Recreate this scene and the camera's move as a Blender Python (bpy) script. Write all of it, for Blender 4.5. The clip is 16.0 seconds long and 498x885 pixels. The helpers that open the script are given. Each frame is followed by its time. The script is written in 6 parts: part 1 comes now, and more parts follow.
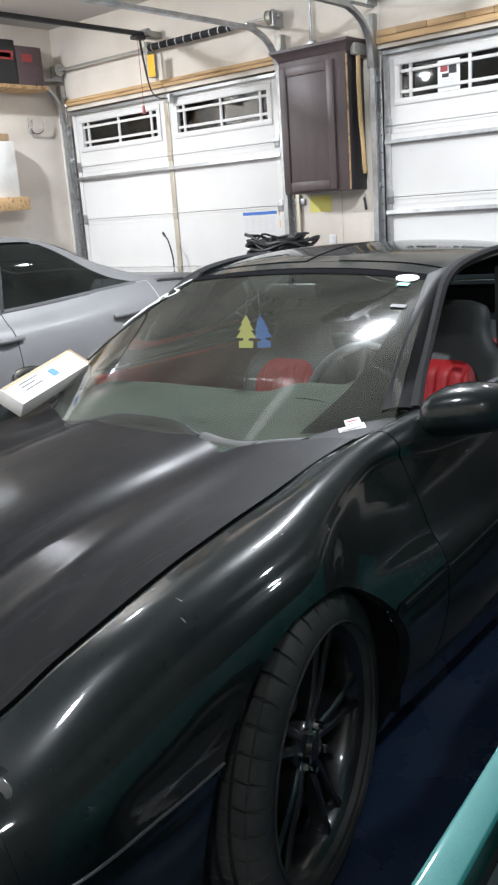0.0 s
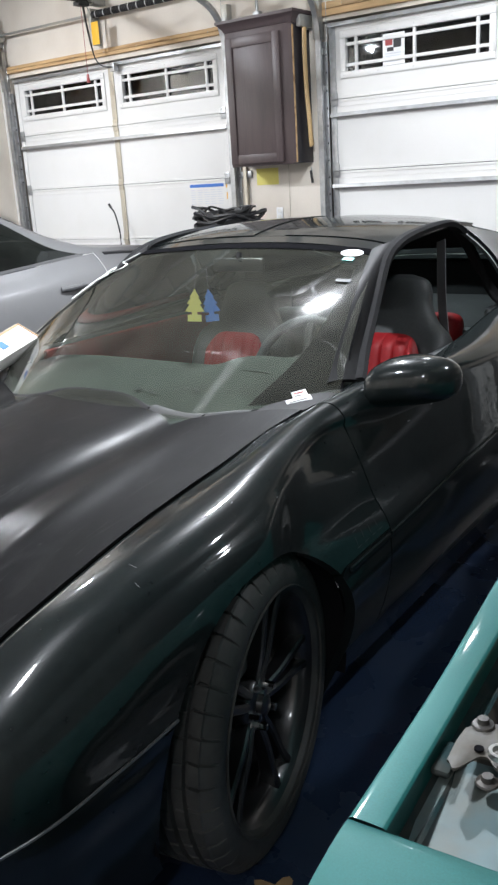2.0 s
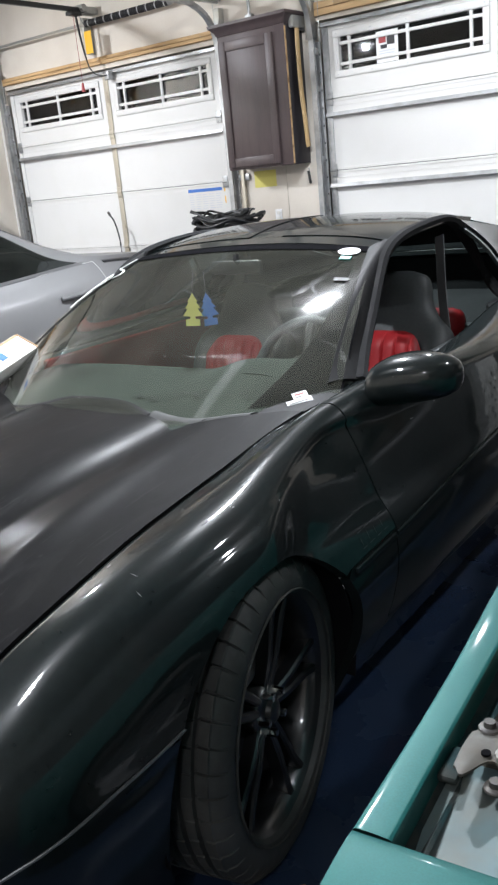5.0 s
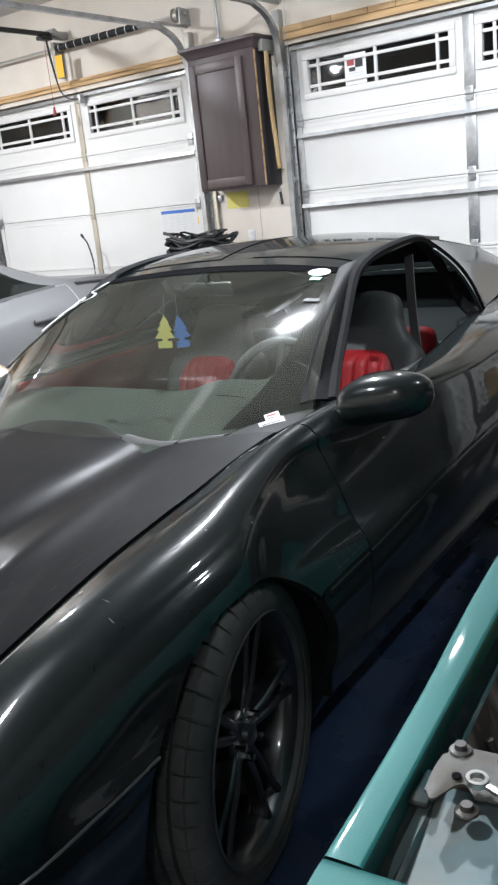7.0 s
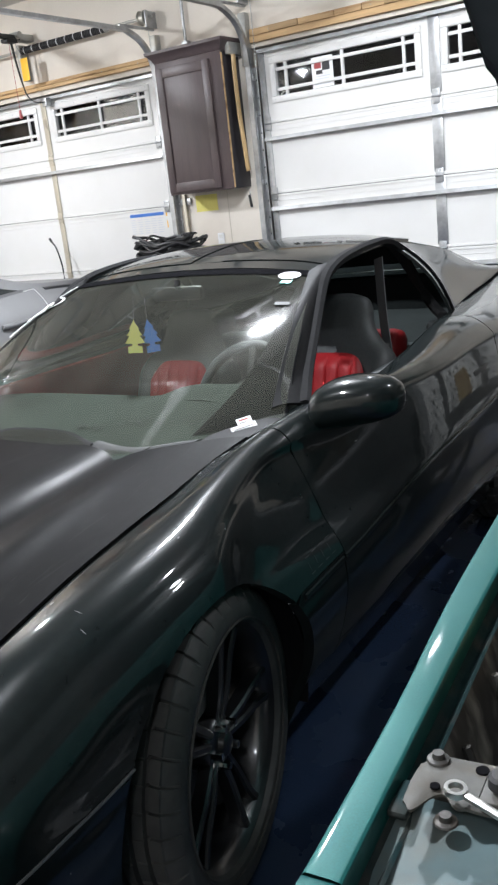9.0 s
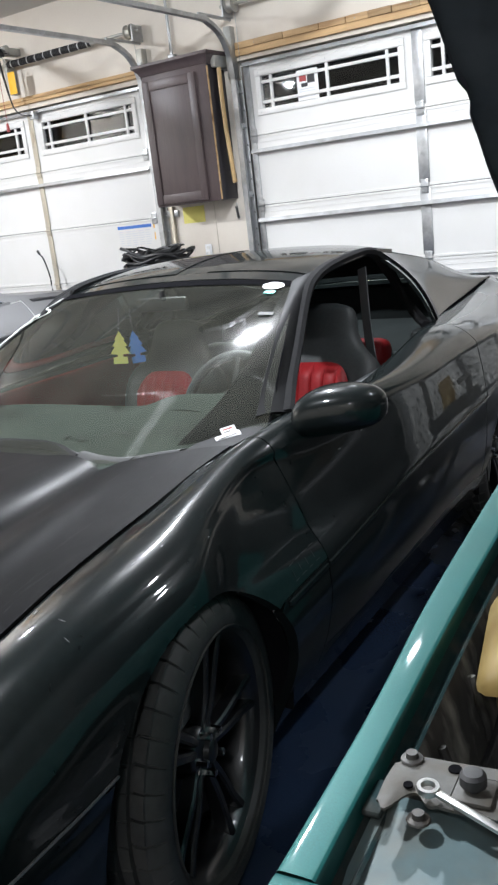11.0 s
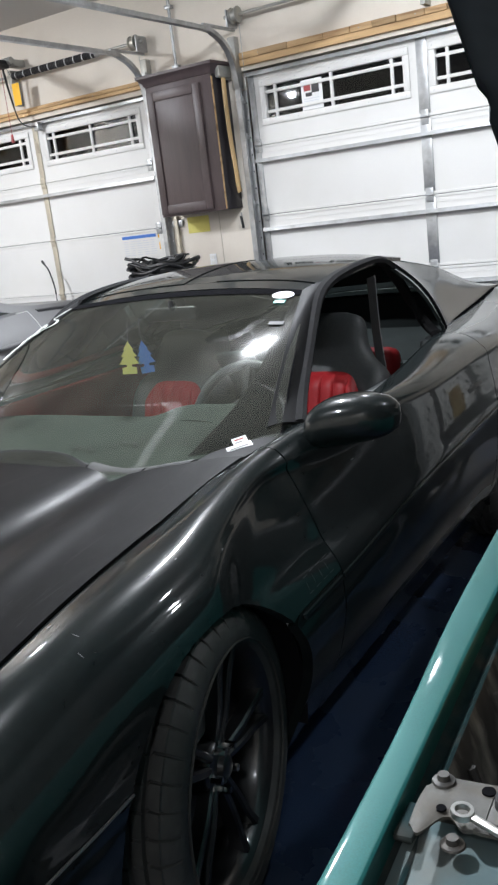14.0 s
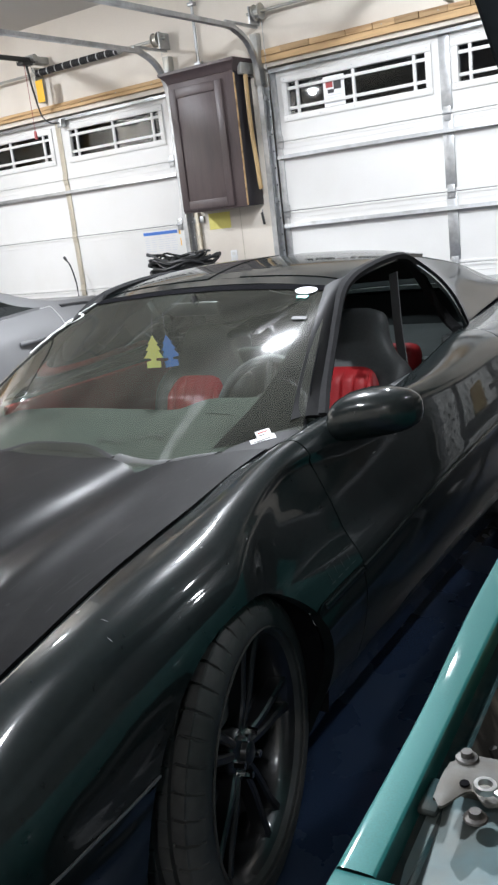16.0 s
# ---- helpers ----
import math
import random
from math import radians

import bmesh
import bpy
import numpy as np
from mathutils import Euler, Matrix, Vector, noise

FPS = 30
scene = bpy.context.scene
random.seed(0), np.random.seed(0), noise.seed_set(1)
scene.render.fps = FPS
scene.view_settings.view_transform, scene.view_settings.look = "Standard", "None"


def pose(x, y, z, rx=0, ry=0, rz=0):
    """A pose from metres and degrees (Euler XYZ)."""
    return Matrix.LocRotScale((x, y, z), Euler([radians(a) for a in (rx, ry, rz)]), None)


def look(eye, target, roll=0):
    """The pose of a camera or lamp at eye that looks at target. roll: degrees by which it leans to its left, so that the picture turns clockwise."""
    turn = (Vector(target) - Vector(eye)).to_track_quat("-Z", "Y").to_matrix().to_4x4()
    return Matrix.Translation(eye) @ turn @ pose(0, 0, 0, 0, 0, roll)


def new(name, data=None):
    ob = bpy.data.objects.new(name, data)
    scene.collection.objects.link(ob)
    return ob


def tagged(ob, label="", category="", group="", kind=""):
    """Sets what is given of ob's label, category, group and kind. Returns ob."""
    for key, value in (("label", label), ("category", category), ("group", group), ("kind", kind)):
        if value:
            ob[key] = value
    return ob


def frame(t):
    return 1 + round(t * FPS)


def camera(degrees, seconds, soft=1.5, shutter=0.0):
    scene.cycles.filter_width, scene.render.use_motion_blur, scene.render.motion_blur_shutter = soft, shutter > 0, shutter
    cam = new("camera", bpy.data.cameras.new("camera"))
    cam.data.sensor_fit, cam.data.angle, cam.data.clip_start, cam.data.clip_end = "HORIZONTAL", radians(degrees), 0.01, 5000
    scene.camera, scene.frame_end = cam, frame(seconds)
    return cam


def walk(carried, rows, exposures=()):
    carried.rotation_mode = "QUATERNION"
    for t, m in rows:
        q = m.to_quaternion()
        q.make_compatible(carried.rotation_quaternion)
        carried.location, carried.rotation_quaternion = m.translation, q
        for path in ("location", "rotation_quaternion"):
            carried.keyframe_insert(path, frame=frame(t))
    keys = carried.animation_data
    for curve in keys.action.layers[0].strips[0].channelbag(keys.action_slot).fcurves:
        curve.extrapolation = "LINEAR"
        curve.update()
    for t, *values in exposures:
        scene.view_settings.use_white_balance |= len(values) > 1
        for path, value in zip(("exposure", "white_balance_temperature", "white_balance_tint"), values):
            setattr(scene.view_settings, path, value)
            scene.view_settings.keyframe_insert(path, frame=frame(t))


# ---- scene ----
cam = camera(32.1, 16.0, 2.4)
PATH = [
    (0, (8.4, -6.926, 1.496), (7.131, -5.47, 0.977), -4.1),
    (0.5, (8.423, -6.935, 1.485), (7.152, -5.518, 0.873), -4.1),
    (1, (8.442, -6.938, 1.485), (7.165, -5.529, 0.865), -5.4),
    (1.5, (8.446, -6.967, 1.502), (7.241, -5.498, 0.876), -4.6),
    (2, (8.436, -6.973, 1.508), (7.267, -5.459, 0.922), -3.6),
    (2.5, (8.427, -6.953, 1.51), (7.255, -5.427, 0.963), -3.6),
    (3, (8.427, -6.95, 1.512), (7.248, -5.43, 0.964), -4.0),
    (5.3, (8.441, -6.944, 1.5), (7.259, -5.44, 0.919), -5.9),
    (5.5, (8.442, -6.947, 1.503), (7.271, -5.436, 0.918), -5.7),
    (6, (8.445, -6.946, 1.505), (7.272, -5.425, 0.949), -6.1),
    (6.5, (8.447, -6.942, 1.505), (7.291, -5.4, 0.969), -6.0),
    (7, (8.449, -6.934, 1.506), (7.3, -5.388, 0.965), -6.2),
    (7.5, (8.449, -6.927, 1.506), (7.299, -5.384, 0.959), -6.7),
    (8, (8.449, -6.919, 1.503), (7.323, -5.359, 0.956), -6.8),
    (8.5, (8.445, -6.922, 1.509), (7.331, -5.354, 0.96), -6.6),
    (9, (8.441, -6.919, 1.508), (7.344, -5.337, 0.966), -6.5),
    (9.5, (8.444, -6.923, 1.507), (7.368, -5.323, 0.976), -6.1),
    (12, (8.474, -6.925, 1.506), (7.39, -5.324, 0.994), -7.3),
    (12.5, (8.472, -6.919, 1.509), (7.39, -5.313, 1.009), -7.6),
    (13, (8.46, -6.921, 1.507), (7.371, -5.319, 1.009), -8.3),
    (13.5, (8.441, -6.922, 1.499), (7.335, -5.334, 0.995), -8.2),
    (14, (8.433, -6.918, 1.507), (7.346, -5.315, 1.007), -7.0),
    (14.5, (8.452, -6.906, 1.509), (7.437, -5.259, 1.003), -6.3),
    (15, (8.43, -6.925, 1.499), (7.384, -5.301, 0.982), -6.1),
    (15.5, (8.429, -6.947, 1.501), (7.336, -5.351, 0.99), -6.4),
    (16, (8.439, -6.956, 1.506), (7.318, -5.377, 1.004), -6.9),
]
walk(cam, [(t, look(eye, target, roll)) for t, eye, target, roll in PATH], exposures=((0.0, 0.14), (0.7, 0.18), (2.0, 0.06), (3.0, 0.06), (9.5, 0.08), (12.5, 0.06), (13.5, -0.10), (14.5, -0.06), (15.2, 0.04), (16.0, 0.10)))

# ---- light ----
world = bpy.data.worlds.new("night")
scene.world = world
world.use_nodes = True
world.node_tree.nodes["Background"].inputs[0].default_value = (0.010, 0.012, 0.018, 1)
world.node_tree.nodes["Background"].inputs[1].default_value = 0.3


def lamp(name, kind, place, target, energy, colour, size=0.1, size_y=None):
    d = bpy.data.lights.new(name, kind)
    d.energy, d.color = energy, colour
    if kind == "AREA":
        d.shape = "RECTANGLE" if size_y else "DISK"
        d.size = size
        if size_y:
            d.size_y = size_y
    else:
        d.shadow_soft_size = size
    ob = new(name, d)
    ob.matrix_world = look(place, target)
    return ob


COOL = (0.95, 1.0, 1.075)
# round ceiling lamps: x, y, watts; (9.4, -8.8) is added fill behind the camera
LAMPS = ((6.12, -1.64, 22), (5.95, -3.5, 215), (1.0, -3.0, 185), (0.42, -7.55, 120), (6.75, -6.65, 120), (9.4, -8.8, 32), (9.3, -3.5, 42))
for tx, ty, watts in LAMPS:
    lamp("ceiling_light", "AREA", (tx, ty, 3.545), (tx, ty, 0), watts * 0.76, COOL, 0.16)
    lamp("ceiling_bulb", "POINT", (tx, ty, 3.525), (tx, ty, 0), watts * 0.66, COOL, 0.06)


# ---- materials ----
def material(name, colour, rough=0.5, metal=0.0, grain=0.0, scale=20.0, bump=0.0, dirt=None, dirt_scale=3.0, dirt_low=0.45,
             dirt_high=0.75, coat=0.0, rough_var=0.0, stretch=(1, 1, 1), spec=0.5, coat_rough=0.03, dirt_rough=None, per_object=0.0):
    """A Principled surface with grain at one scale, stains at another, and fine relief."""
    m = bpy.data.materials.new(name)
    m.use_nodes = True
    nt = m.node_tree
    bsdf = nt.nodes["Principled BSDF"]
    bsdf.inputs["Roughness"].default_value = rough
    bsdf.inputs["Metallic"].default_value = metal
    bsdf.inputs["Coat Weight"].default_value = coat
    bsdf.inputs["Coat Roughness"].default_value = coat_rough
    bsdf.inputs["Specular IOR Level"].default_value = spec
    tc = nt.nodes.new("ShaderNodeTexCoord")
    mp = nt.nodes.new("ShaderNodeMapping")
    mp.inputs["Scale"].default_value = stretch
    nt.links.new(tc.outputs["Object"], mp.inputs["Vector"])
    n1 = nt.nodes.new("ShaderNodeTexNoise")
    n1.inputs["Scale"].default_value, n1.inputs["Detail"].default_value = scale, 8
    nt.links.new(mp.outputs[0], n1.inputs["Vector"])
    base = nt.nodes.new("ShaderNodeMix")
    base.data_type = "RGBA"
    lo = [c * (1 - grain) for c in colour]
    hi = [min(1, c * (1 + grain)) for c in colour]
    base.inputs[6].default_value, base.inputs[7].default_value = (*lo, 1), (*hi, 1)
    nt.links.new(n1.outputs["Fac"], base.inputs[0])
    out = base.outputs[2]
    n2 = nt.nodes.new("ShaderNodeTexNoise")
    n2.inputs["Scale"].default_value, n2.inputs["Detail"].default_value = dirt_scale, 6
    nt.links.new(mp.outputs[0], n2.inputs["Vector"])
    ramp = nt.nodes.new("ShaderNodeMapRange")
    ramp.inputs["From Min"].default_value, ramp.inputs["From Max"].default_value = dirt_low, dirt_high
    nt.links.new(n2.outputs["Fac"], ramp.inputs["Value"])
    if dirt:
        mix = nt.nodes.new("ShaderNodeMix")
        mix.data_type = "RGBA"
        mix.inputs[7].default_value = (*dirt, 1)
        nt.links.new(ramp.outputs[0], mix.inputs[0])
        nt.links.new(out, mix.inputs[6])
        out = mix.outputs[2]
    if per_object:
        info = nt.nodes.new("ShaderNodeObjectInfo")
        hs = nt.nodes.new("ShaderNodeHueSaturation")
        mr = nt.nodes.new("ShaderNodeMapRange")
        mr.inputs["To Min"].default_value, mr.inputs["To Max"].default_value = 1 - per_object, 1 + per_object
        nt.links.new(info.outputs["Random"], mr.inputs["Value"])
        nt.links.new(mr.outputs[0], hs.inputs["Value"])
        nt.links.new(out, hs.inputs["Color"])
        out = hs.outputs[0]
    nt.links.new(out, bsdf.inputs["Base Color"])
    if rough_var or dirt_rough is not None:
        rr = nt.nodes.new("ShaderNodeMapRange")
        rr.inputs["To Min"].default_value = rough
        rr.inputs["To Max"].default_value = dirt_rough if dirt_rough is not None else min(1, rough + rough_var)
        nt.links.new(ramp.outputs[0], rr.inputs["Value"])
        nt.links.new(rr.outputs[0], bsdf.inputs["Roughness"])
    if bump:
        b = nt.nodes.new("ShaderNodeBump")
        b.inputs["Strength"].default_value, b.inputs["Distance"].default_value = bump, 0.004
        nt.links.new(n1.outputs["Fac"], b.inputs["Height"])
        nt.links.new(b.outputs[0], bsdf.inputs["Normal"])
    return m


def glass(name, tint, dust=0.0, streak=0.0, dust_colour=(0.40, 0.46, 0.41), rough=0.02):
    """Thin glass: tinted see-through, mirror gloss by Fresnel, and a patchy film of dust."""
    m = bpy.data.materials.new(name)
    m.use_nodes = True
    nt = m.node_tree
    nt.nodes.remove(nt.nodes["Principled BSDF"])
    out = nt.nodes["Material Output"]
    see, gloss, film = (nt.nodes.new("ShaderNodeBsdf" + k) for k in ("Transparent", "Glossy", "Diffuse"))
    see.inputs[0].default_value = (*tint, 1)
    gloss.inputs["Roughness"].default_value = rough
    film.inputs[0].default_value = (*dust_colour, 1)
    fr = nt.nodes.new("ShaderNodeFresnel")
    fr.inputs[0].default_value = 1.5
    a, b = nt.nodes.new("ShaderNodeMixShader"), nt.nodes.new("ShaderNodeMixShader")
    nz = nt.nodes.new("ShaderNodeTexNoise")
    nz.inputs["Scale"].default_value, nz.inputs["Detail"].default_value = 5, 7
    tc = nt.nodes.new("ShaderNodeTexCoord")
    nt.links.new(tc.outputs["Object"], nz.inputs["Vector"])
    mr = nt.nodes.new("ShaderNodeMapRange")
    mr.inputs["From Min"].default_value, mr.inputs["From Max"].default_value = 0.3, 0.7
    mr.inputs["To Min"].default_value, mr.inputs["To Max"].default_value = dust * 0.55, dust * 1.4
    nt.links.new(nz.outputs["Fac"], mr.inputs["Value"])
    nt.links.new(mr.outputs[0], a.inputs[0])
    nt.links.new(see.outputs[0], a.inputs[1])
    nt.links.new(film.outputs[0], a.inputs[2])
    # wiped film: a soft lobe round each lamp, and one drawn out along the wiper's strokes
    lobe = a
    tan = nt.nodes.new("ShaderNodeTangent")
    tan.direction_type, tan.axis = "RADIAL", "X"
    for rough_, stretch_, share in ((0.13, 0.0, streak * 2.6), (0.20, 0.95, streak)):
        haze = nt.nodes.new("ShaderNodeBsdfGlossy")
        haze.inputs["Roughness"].default_value = rough_
        haze.inputs["Anisotropy"].default_value = stretch_
        haze.inputs["Rotation"].default_value = 0.25
        nt.links.new(tan.outputs[0], haze.inputs["Tangent"])
        c = nt.nodes.new("ShaderNodeMixShader")
        c.inputs[0].default_value = share
        nt.links.new(lobe.outputs[0], c.inputs[1])
        nt.links.new(haze.outputs[0], c.inputs[2])
        lobe = c
    nt.links.new(fr.outputs[0], b.inputs[0])
    nt.links.new(c.outputs[0], b.inputs[1])
    nt.links.new(gloss.outputs[0], b.inputs[2])
    nt.links.new(b.outputs[0], out.inputs[0])
    return m


def scuffed(name, colour, dust):
    """Old black paint: a rough clear coat, cloudy dust, and fine pale scratches that run along the panel."""
    m = material(name, colour, 0.55, grain=0.4, scale=45, dirt=tuple(c * 0.55 for c in dust), dirt_scale=5, dirt_low=0.42, dirt_high=0.8, coat=0.25, spec=0.05, coat_rough=0.20)
    nt = m.node_tree
    bsdf = nt.nodes["Principled BSDF"]
    link = bsdf.inputs["Base Color"].links[0].from_socket
    tc = nt.nodes.new("ShaderNodeTexCoord")
    for scale, turn, lo, hi, share in (((13, 3.0, 3), 0.45, 0.56, 0.70, 0.6), ((70, 7, 6), -0.45, 0.62, 0.72, 0.45), ((10, 4, 4), 0.9, 0.54, 0.72, 0.5)):
        mp = nt.nodes.new("ShaderNodeMapping")
        mp.inputs["Rotation"].default_value = (0, 0, turn)
        mp.inputs["Scale"].default_value = scale
        nz = nt.nodes.new("ShaderNodeTexNoise")
        nz.inputs["Scale"].default_value, nz.inputs["Detail"].default_value = 1.0, 5
        nz.inputs["Distortion"].default_value = 1.3
        mr = nt.nodes.new("ShaderNodeMapRange")
        mr.inputs["From Min"].default_value, mr.inputs["From Max"].default_value = lo, hi
        mr.inputs["To Max"].default_value = share
        mx = nt.nodes.new("ShaderNodeMix")
        mx.data_type = "RGBA"
        mx.inputs[7].default_value = (*[c * (1.6 if max(scale) > 50 else 1.0) for c in dust], 1)
        nt.links.new(tc.outputs["Object"], mp.inputs["Vector"])
        nt.links.new(mp.outputs[0], nz.inputs["Vector"])
        nt.links.new(nz.outputs["Fac"], mr.inputs["Value"])
        nt.links.new(mr.outputs[0], mx.inputs[0])
        nt.links.new(link, mx.inputs[6])
        link = mx.outputs[2]
    nt.links.new(link, bsdf.inputs["Base Color"])
    return m


